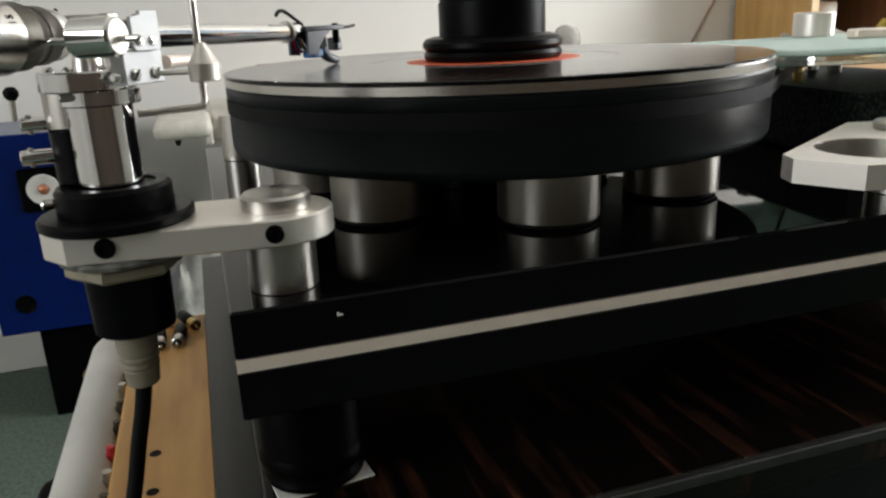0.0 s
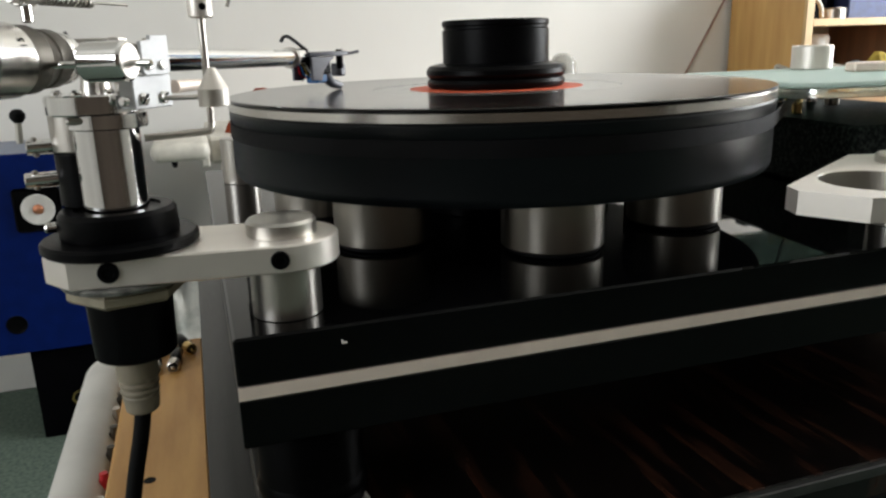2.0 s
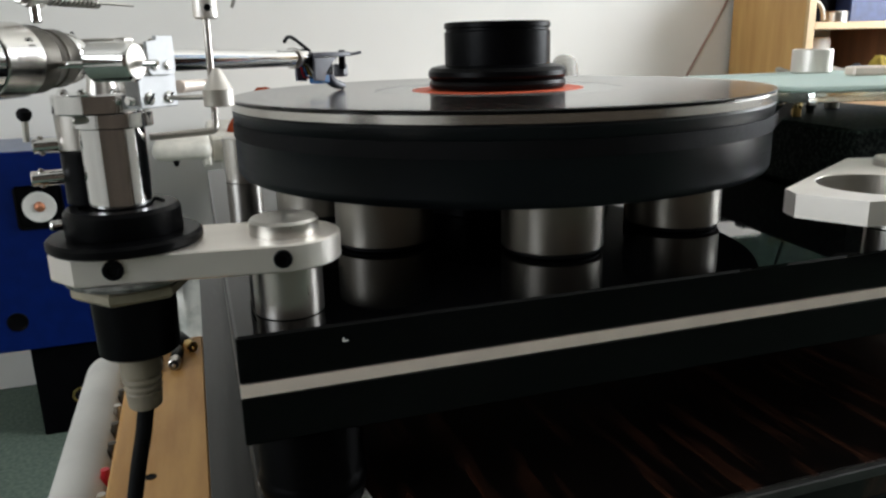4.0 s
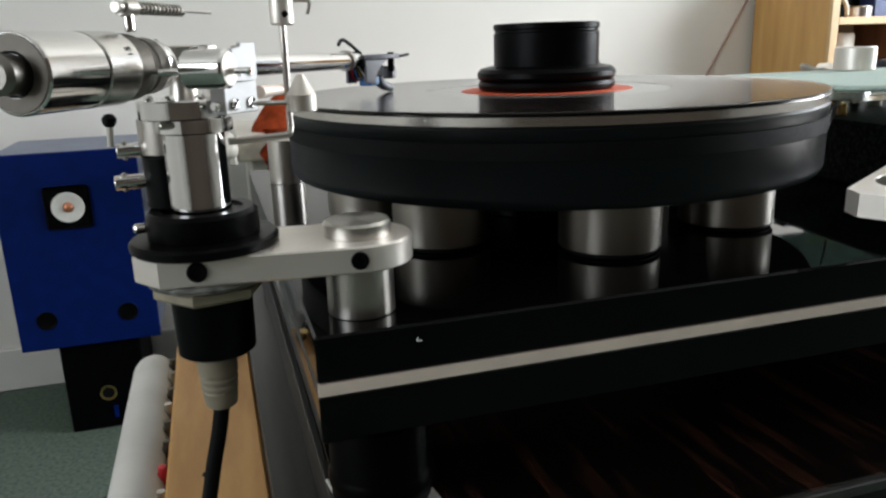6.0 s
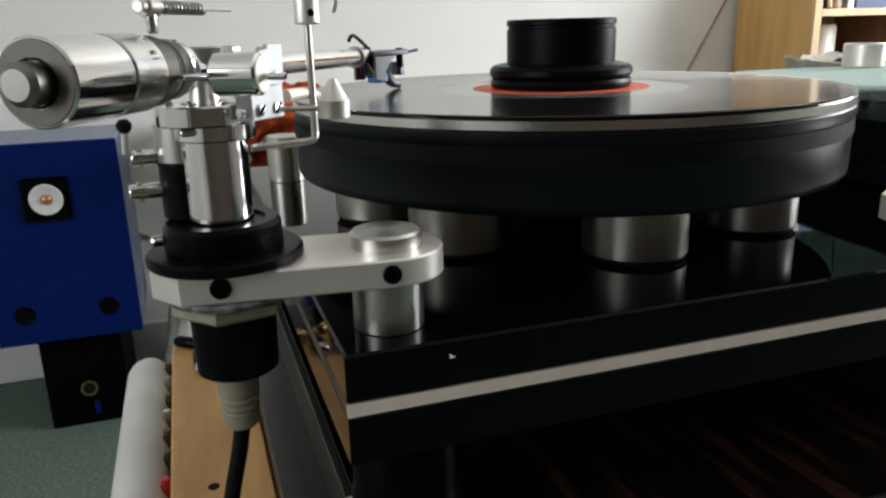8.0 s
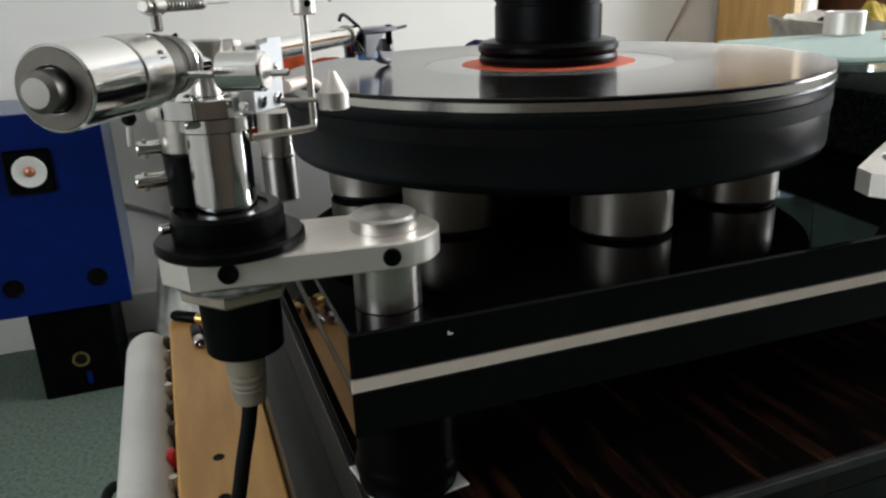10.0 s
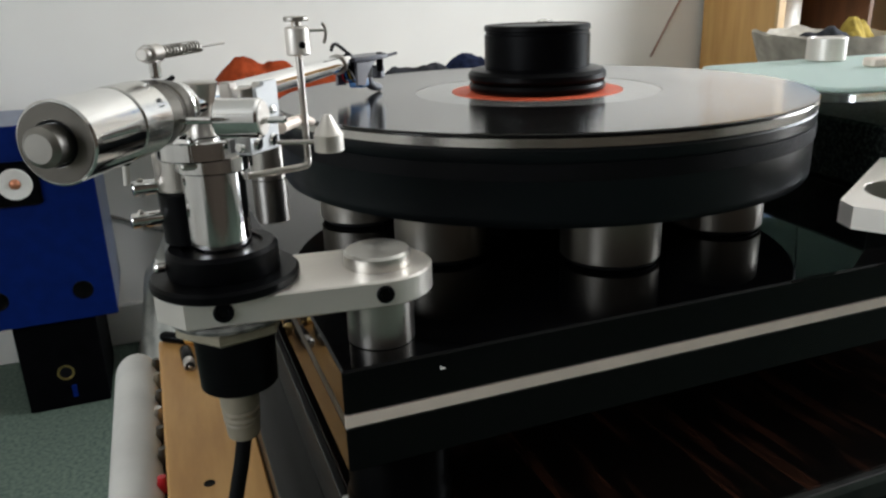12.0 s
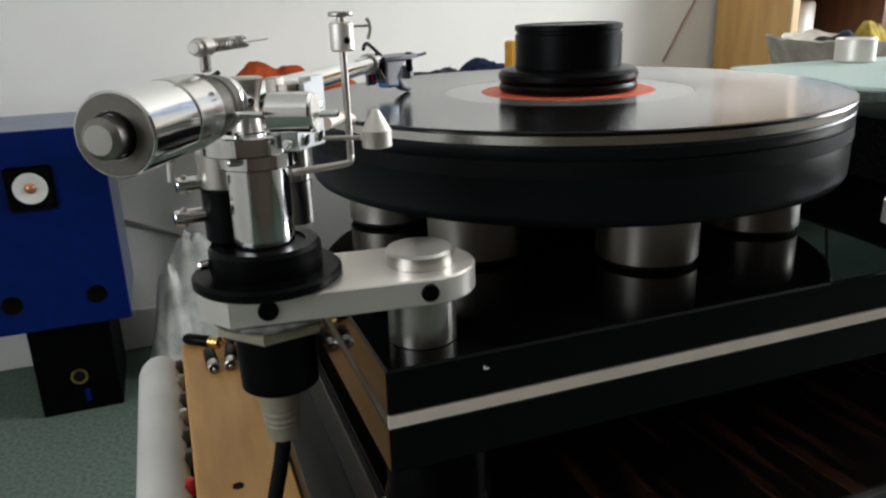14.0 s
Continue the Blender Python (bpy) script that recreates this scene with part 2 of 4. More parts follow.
def rod(r, z0, z1, origin=(0, 0, 0), axis=(0, 0, 1), edge=0.0006, n=48, bm=None):
    """A solid round with a small chamfer at both ends."""
    e = min(edge, r * 0.45, abs(z1 - z0) * 0.45)
    return lathe([(0, z0), (r - e, z0), (r, z0 + e), (r, z1 - e), (r - e, z1), (0, z1)], origin, axis, n, bm)


def pipe(r, inner, z0, z1, origin=(0, 0, 0), axis=(0, 0, 1), edge=0.0005, n=56):
    e = edge
    return lathe([(inner, z0 + e), (inner + e, z0), (r - e, z0), (r, z0 + e), (r, z1 - e), (r - e, z1), (inner + e, z1), (inner, z1 - e)], origin, axis, n, None, True)


def box(x0, x1, y0, y1, z0, z1, bevel=0.001, m=None, bm=None, seg=1):
    tmp = bmesh.new()
    bmesh.ops.create_cube(tmp, size=1)
    for v in tmp.verts:
        v.co = Vector((x0 + (v.co.x + .5) * (x1 - x0), y0 + (v.co.y + .5) * (y1 - y0), z0 + (v.co.z + .5) * (z1 - z0)))
    if bevel:
        bmesh.ops.bevel(tmp, geom=list(tmp.edges), offset=bevel, segments=seg, affect="EDGES", profile=0.5)
    if m is not None:
        tmp.transform(m)
    if bm is None:
        return tmp
    me = bpy.data.meshes.new("joined")
    tmp.to_mesh(me)
    tmp.free()
    bm.from_mesh(me)
    bpy.data.meshes.remove(me)
    return bm


def prism(outline, z0, z1, bevel=0.0008, m=None):
    bm = bmesh.new()
    lo = [bm.verts.new((x, y, z0)) for x, y in outline]
    hi = [bm.verts.new((x, y, z1)) for x, y in outline]
    bm.faces.new(lo[::-1])
    bm.faces.new(hi)
    k = len(outline)
    for i in range(k):
        bm.faces.new((lo[i], lo[(i + 1) % k], hi[(i + 1) % k], hi[i]))
    bmesh.ops.recalc_face_normals(bm, faces=bm.faces)
    if bevel:
        rim = [e for e in bm.edges if abs(e.verts[0].co.z - e.verts[1].co.z) < 1e-7]
        bmesh.ops.bevel(bm, geom=rim, offset=bevel, segments=1, affect="EDGES", profile=0.5)
    if m is not None:
        bm.transform(m)
        bmesh.ops.recalc_face_normals(bm, faces=bm.faces)
    return bm


def ring_prism(outer, inner, z0, z1, m=None):
    """A plate with a hole; outer and inner have as many points."""
    bm = bmesh.new()
    k = len(outer)
    rows = [[bm.verts.new((x, y, z)) for x, y in loop] for loop, z in ((outer, z0), (outer, z1), (inner, z1), (inner, z0))]
    for a, b in zip(rows, rows[1:] + rows[:1]):
        for i in range(k):
            j = (i + 1) % k
            bm.faces.new((a[i], a[j], b[j], b[i]))
    bmesh.ops.recalc_face_normals(bm, faces=bm.faces)
    if m is not None:
        bm.transform(m)
    return bm


def tube(points, r, n=12, bm=None, taper=None, smooth=True):
    """A round bar along points, rounded by a spline, with closed ends."""
    bm = bm or bmesh.new()
    p = [Vector(q) for q in points]
    if smooth and len(p) > 2:
        fine = []
        for i in range(len(p) - 1):
            a, b, c, d = p[max(i - 1, 0)], p[i], p[i + 1], p[min(i + 2, len(p) - 1)]
            for k in range(6):
                t = k / 6
                fine.append(0.5 * ((2 * b) + (c - a) * t + (2 * a - 5 * b + 4 * c - d) * t * t + (3 * b - a - 3 * c + d) * t ** 3))
        p = fine + [p[-1]]
    side = None
    rings = []
    for i, q in enumerate(p):
        d = (p[min(i + 1, len(p) - 1)] - p[max(i - 1, 0)]).normalized()
        if side is None:
            side = d.cross(Vector((0, 0, 1)))
            if side.length < 1e-4:
                side = Vector((1, 0, 0))
        side = (side - d * side.dot(d)).normalized()
        up = d.cross(side)
        rr = r * (1 + (taper - 1) * i / (len(p) - 1)) if taper else r
        rings.append([bm.verts.new(q + rr * (math.cos(2 * math.pi * k / n) * side + math.sin(2 * math.pi * k / n) * up)) for k in range(n)])
    for a, b in zip(rings, rings[1:]):
        for k in range(n):
            j = (k + 1) % n
            bm.faces.new((a[k], a[j], b[j], b[k]))
    bm.faces.new(rings[0][::-1])
    bm.faces.new(rings[-1])
    bmesh.ops.recalc_face_normals(bm, faces=bm.faces)
    return bm


def arc(cx, cy, r, a0, a1, n):
    return [(cx + r * math.cos(radians(a0 + (a1 - a0) * k / n)), cy + r * math.sin(radians(a0 + (a1 - a0) * k / n))) for k in range(n + 1)]


def heap(cx, cy, z0, wx, wy, h, seed, n=44, peaks=5, rough=0.35, sag=0.0):
    """A soft pile of cloth with lumps and folds, closed underneath."""
    rnd = random.Random(seed)
    lumps = [(-.62 + 1.24 * k / max(1, peaks - 1) + rnd.uniform(-.1, .1), rnd.uniform(-.35, .35), rnd.uniform(.32, .55), rnd.uniform(.55, 1)) for k in range(peaks)]
    bm = bmesh.new()
    grid = []
    for i in range(n + 1):
        row = []
        for j in range(n + 1):
            a, b = i / n * 2 - 1, j / n * 2 - 1
            u = a * math.sqrt(1 - b * b / 2)
            v = b * math.sqrt(1 - a * a / 2)
            edge = max(0.0, 1 - (u * u + v * v)) ** 0.45
            z = sum([(q * math.exp(-(((u - x) ** 2 + (v - y) ** 2) / (s * s)) ** 1.5)) ** 3 for x, y, s, q in lumps]) ** (1 / 3)
            f = noise.noise(Vector((u * 3 + seed, v * 3, 1.7))) * rough * 0.6 + noise.noise(Vector((u * 8 + seed, v * 8, 4.1))) * rough * 0.35 + noise.noise(Vector((u * 19 + seed, v * 19, 7.3))) * rough * 0.14
            top = h * edge * max(0.06, z + f * 0.6)
            wob = 1 + 0.1 * noise.noise(Vector((u * 2, v * 2, seed)))
            row.append(bm.verts.new((cx + wx * u * wob, cy + wy * v * wob, z0 + top)))
        grid.append(row)
    for i in range(n):
        for j in range(n):
            bm.faces.new((grid[i][j], grid[i + 1][j], grid[i + 1][j + 1], grid[i][j + 1]))
    rim = [grid[i][0] for i in range(n)] + [grid[n][j] for j in range(n)] + [grid[i][n] for i in range(n, 0, -1)] + [grid[0][j] for j in range(n, 0, -1)]
    bm.faces.new([v for v in rim][::-1])
    bmesh.ops.recalc_face_normals(bm, faces=bm.faces)
    return bm


# ---- the room ----
FLOOR = -0.73
single("floor", box(-2.3, 3.1, -2.7, 1.96, FLOOR - 0.1, FLOOR, 0), CARPET, (0, 0, FLOOR), "worn green-grey carpet over the whole floor", "floor", kind="structure")
single("ceiling", box(-2.3, 3.1, -2.7, 1.96, 1.67, 1.77, 0), WALL, (0, 0, 1.67), "plain white painted ceiling", "ceiling", kind="structure")


def wall_with_window(name, along, at, thick, lo, hi, w0, w1, s0, s1):
    """A wall with one window opening, of four pieces in one mesh."""
    bm = bmesh.new()
    for a, b, c, d in ((lo, w0, FLOOR, 1.67), (w1, hi, FLOOR, 1.67), (w0, w1, FLOOR, s0), (w0, w1, s1, 1.67)):
        if along == "x":
            box(a, b, at, at + thick, c, d, 0, None, bm)
        else:
            box(at, at + thick, a, b, c, d, 0, None, bm)
    centre = ((lo + hi) / 2, at, FLOOR) if along == "x" else (at, (lo + hi) / 2, FLOOR)
    return single(name, bm, WALL, centre, "off-white painted wall with a window opening", "wall", kind="structure")


wall_with_window("wall_north", "x", 1.84, 0.12, -2.3, 3.1, 2.00, 2.75, 0.38, 1.3)
wall_with_window("wall_west", "y", -2.3, 0.1, -2.6, 1.84, -1.4, -0.1, 0.2, 1.3)
wall_with_window("wall_east", "y", 3.0, 0.1, -2.6, 1.84, -0.4, 1.1, 0.2, 1.3)
# Unseen wall; its dark brown is chosen to give the chrome dark bands.
single("wall_south", box(-2.3, 3.1, -2.7, -2.6, FLOOR, 1.67, 0), WALL_REFLECTED, (0, -2.65, FLOOR), "unseen wall behind the camera, dark brown for the chrome's reflections", "wall", kind="structure")


def window(name, along, at, w0, w1, s0, s1):
    root = thing(name, ((w0 + w1) / 2, at, s0) if along == "x" else (at, (w0 + w1) / 2, s0), "white painted window frame in the wall opening", "window", kind="structure")
    mid = (w0 + w1) / 2
    for a, b, c, d in ((w0, w1, s0, s0 + .05), (w0, w1, s1 - .05, s1), (w0, w0 + .05, s0 + .05, s1 - .05), (w1 - .05, w1, s0 + .05, s1 - .05), (mid - .025, mid + .025, s0 + .05, s1 - .05)):
        part("window_frame", box(a, b, at, at + .04, c, d, .004) if along == "x" else box(at, at + .04, a, b, c, d, .004), SKIRT, root)


window("window_1", "y", 3.05, -0.4, 1.1, 0.2, 1.3)
window("window_3", "x", 1.90, 2.00, 2.75, 0.38, 1.3)
window("window_2", "y", -2.29, -1.4, -0.1, 0.2, 1.3)
single("baseboard", box(-2.2, 1.64, 1.822, 1.84, FLOOR, FLOOR + 0.115, 0.004), SKIRT, (0, 1.83, FLOOR), "white painted skirting board along the wall", "skirting", kind="structure")
single("trim", tube([(1.46, 1.836, -0.06), (1.52, 1.834, 0.045), (1.6085, 1.836, 0.192), (1.70, 1.836, 0.36)], 0.0035, 8), CABLE_BROWN, (1.5, 1.836, -0.06), "thin reddish cable running up the wall", "cable", kind="structure")
# A thin grey bar draws the sloping line on the wall.
single("trim", tube([(-0.25, 1.825, -0.345), (-0.163, 1.832, -0.382), (-0.024, 1.832, -0.448), (0.2, 1.832, -0.545), (0.35, 1.832, -0.60)], 0.0045, 8), WALL_LINE_GREY, (0, 1.83, -0.5), "thin grey line sloping down along the wall", "cable", kind="structure")


# ---- the turntable's base, plinth and feet ----
def equipment_base():
    root = thing("equipment_stand", (0.25, 0.22, FLOOR), "dark stand with a glossy ebony-veneered top", "stand")
    part("top_board", box(0.0076, 0.60, -0.0330, 0.455, -0.0765, -0.0586, 0.0006), EBONY, root, "striped ebony veneer top")
    part("end_edging", box(0.0040, 0.0074, -0.0330, 0.455, -0.0890, -0.0587, 0.0004), BASE_GREY, root, "dark grey end edging")
    part("edge_strip", box(0.0076, 0.60, -0.0368, -0.0332, -0.0636, -0.0585, 0.0006), BASE_GREY, root, "thin grey edge strip")
    part("side_panel", box(-0.0165, 0.0072, -0.0370, 0.458, -0.46, -0.0895, 0.0005), BASE_GREY, root, "dark grey streaked side panel")
    part("side_panel", box(0.6005, 0.614, -0.0370, 0.458, -0.46, -0.0895, 0.0005), BASE_GREY, root, "dark grey streaked side panel")
    part("front_panel", box(0.0076, 0.60, -0.0320, -0.0170, -0.46, -0.0768, 0.001), ACRYLIC, root, "black front panel")
    part("back_panel", box(0.0076, 0.60, 0.44, 0.454, -0.46, -0.0768, 0.001), SPK_BLACK, root)
    for x in (0.02, 0.55):
        for y in (0.0, 0.40):
            part("leg", box(x, x + .03, y, y + .03, FLOOR, -0.46, 0.002), SPK_BLACK, root)


equipment_base()


def plinth():
    root = thing("turntable_plinth", (0.24, 0.19, -0.0185), "gloss black turntable plinth with an aluminium layer, on round feet", "plinth")
    part("upper_slab", box(0, 0.464, 0, 0.385, 0.0048, 0.0225, 0.0009), ACRYLIC, root, "mirror-black acrylic slab")
    # Dark strip puts the shade on the aluminium's left edge into colour.
    part("shaded_side_strip", box(0.0, 0.0014, 0.0016, 0.385, 0.0001, 0.0047, 0.0001), DARK_STEEL, root, "dark strip for the shaded side of the aluminium sheet")
    part("aluminium_layer", prism([(0.0, 0.0), (0.464, 0.0), (0.464, 0.385), (0.0015, 0.385), (0.0015, 0.0015), (0.0, 0.0015)], 0.0, 0.0047, 0.0), ALU_SATIN, root, "satin aluminium sheet")
    part("lower_slab", box(0.0, 0.464, 0.0, 0.385, -0.0185, -0.0001, 0.0007), ACRYLIC, root, "mirror-black acrylic slab")
    chip = bmesh.new()
    box(0.0362, 0.0382, -0.0004, 0.0001, 0.0157, 0.0164, 0.0001, None, chip)
    box(0.0362, 0.0368, -0.0004, 0.0001, 0.0164, 0.0173, 0.0001, None, chip)
    part("chip", chip, WHITE, root, "small white nick in the black face")


plinth()


def foot(x, y):
    root = thing("plinth_foot", (x, y, -0.0585), "round ribbed glossy black foot under the plinth", "foot", "plinth feet")
    part("body", lathe([(0, -.0574), (.0178, -.0574), (.0198, -.0562), (.0204, -.0540), (.0196, -.0522), (.0194, -.0504), (.0211, -.0490), (.0215, -.0462), (.0206, -.0436), (.0202, -.0426), (.0202, -.0226), (.0194, -.0208), (.0174, -.0200), (.0150, -.0187), (0, -.0187)], (x, y, 0), n=72), FOOT_GLOSS, root)
    part("pad", box(-.0185, .0195, -.0165, .020, -.0584, -.0575, .0003, pose(x, y, 0, 0, 0, 8)), WHITE, root, "white card pad")


for x, y in ((0.0252, 0.0235), (0.44, 0.0235), (0.0252, 0.36), (0.44, 0.36)):
    foot(x, y)

# ---- platter, record and clamp ----
CX, CY = 0.1642, 0.1688


def platter():
    root = thing("platter", (CX, CY, 0.0235), "thick matt black platter with a bright metal rim, on steel weights", "platter")
    part("body", lathe([(0, .0499), (.1462, .0499), (.1485, .0507), (.1495, .0525), (.1497, .0550), (.1497, .0795), (.1501, .0801), (.1501, .0838), (.1494, .0846), (0, .0846)], (CX, CY, 0), n=160), PLATTER, root)
    part("rim", lathe([(.12, .0847), (.1497, .0847), (.1503, .0852), (.1503, .0888), (.1497, .0893), (.12, .0893)], (CX, CY, 0), n=160, closed=True), RIM, root, "bright turned aluminium rim")
    part("bearing", rod(.045, .0226, .0498, (CX, CY, 0), n=64), BLACK, root)
    for k in range(8):
        a = radians(-98.5 + 45 * k)
        x, y = CX + .107 * math.cos(a), CY + .107 * math.sin(a)
        w = part("weight", rod(.0238, .0245, .0498, (x, y, 0), edge=0.0008, n=64), WEIGHT_STEEL, root, "turned steel weight")
        part("pad", rod(.0225, .0229, .0244, (x, y, 0), edge=0.0002, n=40), RUBBER, w)


platter()


def record():
    root = thing("vinyl_record", (CX, CY, 0.0897), "black vinyl record with an orange-red label", "record")
    disc = part("disc", lathe([(.0710, .0894), (.1500, .0894), (.1506, .0901), (.1506, .0905), (.1500, .0909), (.1462, .0906), (.0710, .0906)], (CX, CY, 0), n=180, closed=True), VINYL, root)
    part("run_out", lathe([(.0498, .0894), (.0708, .0894), (.0708, .0905), (.0498, .0905)], (CX, CY, 0), n=120, closed=True), VINYL_PLAIN, root, "smooth run-out ring, its pale sheen put into the colour")
    part("paper_label", lathe([(0, .0894), (.0496, .0894), (.0496, .0907), (0, .0907)], (CX, CY, 0), n=96), LABEL, root, "orange-red paper label")


record()


def clamp():
    root = thing("record_clamp", (CX, CY, 0.0908), "black turned record clamp with rubber rings, on the label", "clamp")
    part("base", lathe([(0, .0909), (.0375, .0909), (.0392, .0920), (.0396, .0940), (.0388, .0958), (.0376, .0962), (.0388, .0968), (.0400, .0985), (.0398, .1010), (.0380, .1030), (.0330, .1042), (.0, .1042)], (CX, CY, 0), n=96), BLACK, root)
    part("barrel", lathe([(0, .1043), (.0302, .1043), (.0302, .1222), (.0294, .1228), (.0294, .1240), (.0303, .1246), (.0303, .1268), (.0296, .1276), (.0285, .1276), (.0280, .1270), (0, .1270)], (CX, CY, 0), n=96), BLACK, root)


clamp()


def belt():
    """A flat belt round the platter and the motor's pulley."""
    px, py, r0, r1 = 0.450, 0.247, 0.1503, 0.0085
    d = math.hypot(px - CX, py - CY)
    base = math.degrees(math.atan2(py - CY, px - CX))
    off = math.degrees(math.acos((r0 - r1) / d))
    outer = arc(CX, CY, r0, base + off, base + 360 - off, 120) + arc(px, py, r1, base - off, base + off, 16)
    inner = arc(CX, CY, r0 - .0005, base + off, base + 360 - off, 120) + arc(px, py, r1 - .0005, base - off, base + off, 16)
    single("drive_belt", ring_prism(outer, inner, .0712, .0785), RUBBER, (CX, CY, .0712), "flat black drive belt round platter and pulley", "belt")


belt()


# ---- the arm boards and posts ----
POST = (0.0213, 0.0225)
PIVOT = (-0.0320, 0.0290)


def socket_screw(at, axis, r, parent, depth=0.002):
    s = part("set_screw", lathe([(0, .0001), (r * .5, .0001), (r * .56, .0007), (r * .9, .0007), (r, .0002), (r, -.001), (0, -.001)], at, axis, 28), BLACK, parent, "black socket screw")
    return s


def arm_post(x, y, top, cap, label):
    root = thing("arm_post", (x, y, 0.0225), label, "post", "arm posts")
    part("column", rod(.0126, .0225, top, (x, y, 0), edge=0.0004, n=64), STEEL, root)
    if cap:
        part("cap", lathe([(0, top), (.0124, top), (.0124, cap - .0010), (.0115, cap), (0, cap)], (x, y, 0), n=64), CAP_STEEL, root, "bright turned cap")
    return root


def arm_board():
    root = thing("arm_board", (POST[0], POST[1], 0.0425), "satin aluminium arm board clamped on a steel post", "arm board")
    ax = Vector((POST[0] - PIVOT[0], POST[1] - PIVOT[1]))
    ang = math.degrees(math.atan2(ax.y, ax.x))
    w, length = .0200, ax.length
    outline = arc(length, 0, w, -90, 90, 20) + [(-.0105, w), (-.0235, .009), (-.0235, -.009), (-.0135, -w)]
    m = pose(PIVOT[0], PIVOT[1], 0, 0, 0, ang)
    part("plate", prism(outline, .0425, .0522, .0006, m), ALU, root)
    n = Vector((ax.y, -ax.x, 0)).normalized()
    for p, r in (((-.0356, .0085, .0478), .0034), ((.0181, .0021, .0474), .0032)):
        q = Vector(p)
        rel = Vector((q.x - PIVOT[0], q.y - PIVOT[1], 0))
        q -= n * (rel.dot(n) - w - .0004)
        socket_screw(q, n, r, root, .0022)


arm_board()
arm_post(POST[0], POST[1], 0.0523, 0.0578, "turned steel arm post with a domed cap")
arm_post(0.0245, 0.318, 0.0545, 0, "plain turned steel post behind the platter")


def spare_arm_board():
    root = thing("arm_board", (0.30, 0.03, 0.043), "empty aluminium arm board with a large round hole", "arm board")
    # outline round the hole's centre, in sixteen steps a side
    hx, hy, r = .2728, .0000, .0252
    corners = [(.2300, .0075), (.2262, -.0030), (.2396, -.0267), (.262, -.0330), (.300, -.0150), (.345, .0100), (.352, .0300), (.340, .0540), (.3180, .0610)]
    outer = []
    k = len(corners)
    for i in range(k):
        a, b = corners[i], corners[(i + 1) % k]
        for j in range(8):
            outer.append((a[0] + (b[0] - a[0]) * j / 8, a[1] + (b[1] - a[1]) * j / 8))
    inner = []
    for x, y in outer:
        d = math.hypot(x - hx, y - hy)
        inner.append((hx + (x - hx) / d * r, hy + (y - hy) / d * r))
    part("plate", ring_prism(outer, inner, .0435, .0535), ALU, root, "satin aluminium plate", sharp=25)
    part("bore", pipe(.0251, .0245, .0437, .0533, (hx, hy, 0), edge=.0001, n=64), STEEL, root, "machined bore")
    socket_screw((hx - r + .0014, hy + .004, .0485), (1, 0, 0), .0022, root, .001)


spare_arm_board()
arm_post(0.3230, 0.0330, 0.0536, 0.0575, "turned steel arm post under the empty arm board")


# ---- the tonearm ----
U = Vector((0.479, 0.878, 0)).normalized()
V = Vector((U.y, -U.x, 0))
END = Vector((-0.0718, -0.0392, 0.1146))


def along(s, side=0.0, up=0.0):
    """A point s metres along the arm from the counterweight's end; the tube falls slightly towards the record."""
    return END + U * s + V * side + Vector((0, 0, up - 0.016 * s))


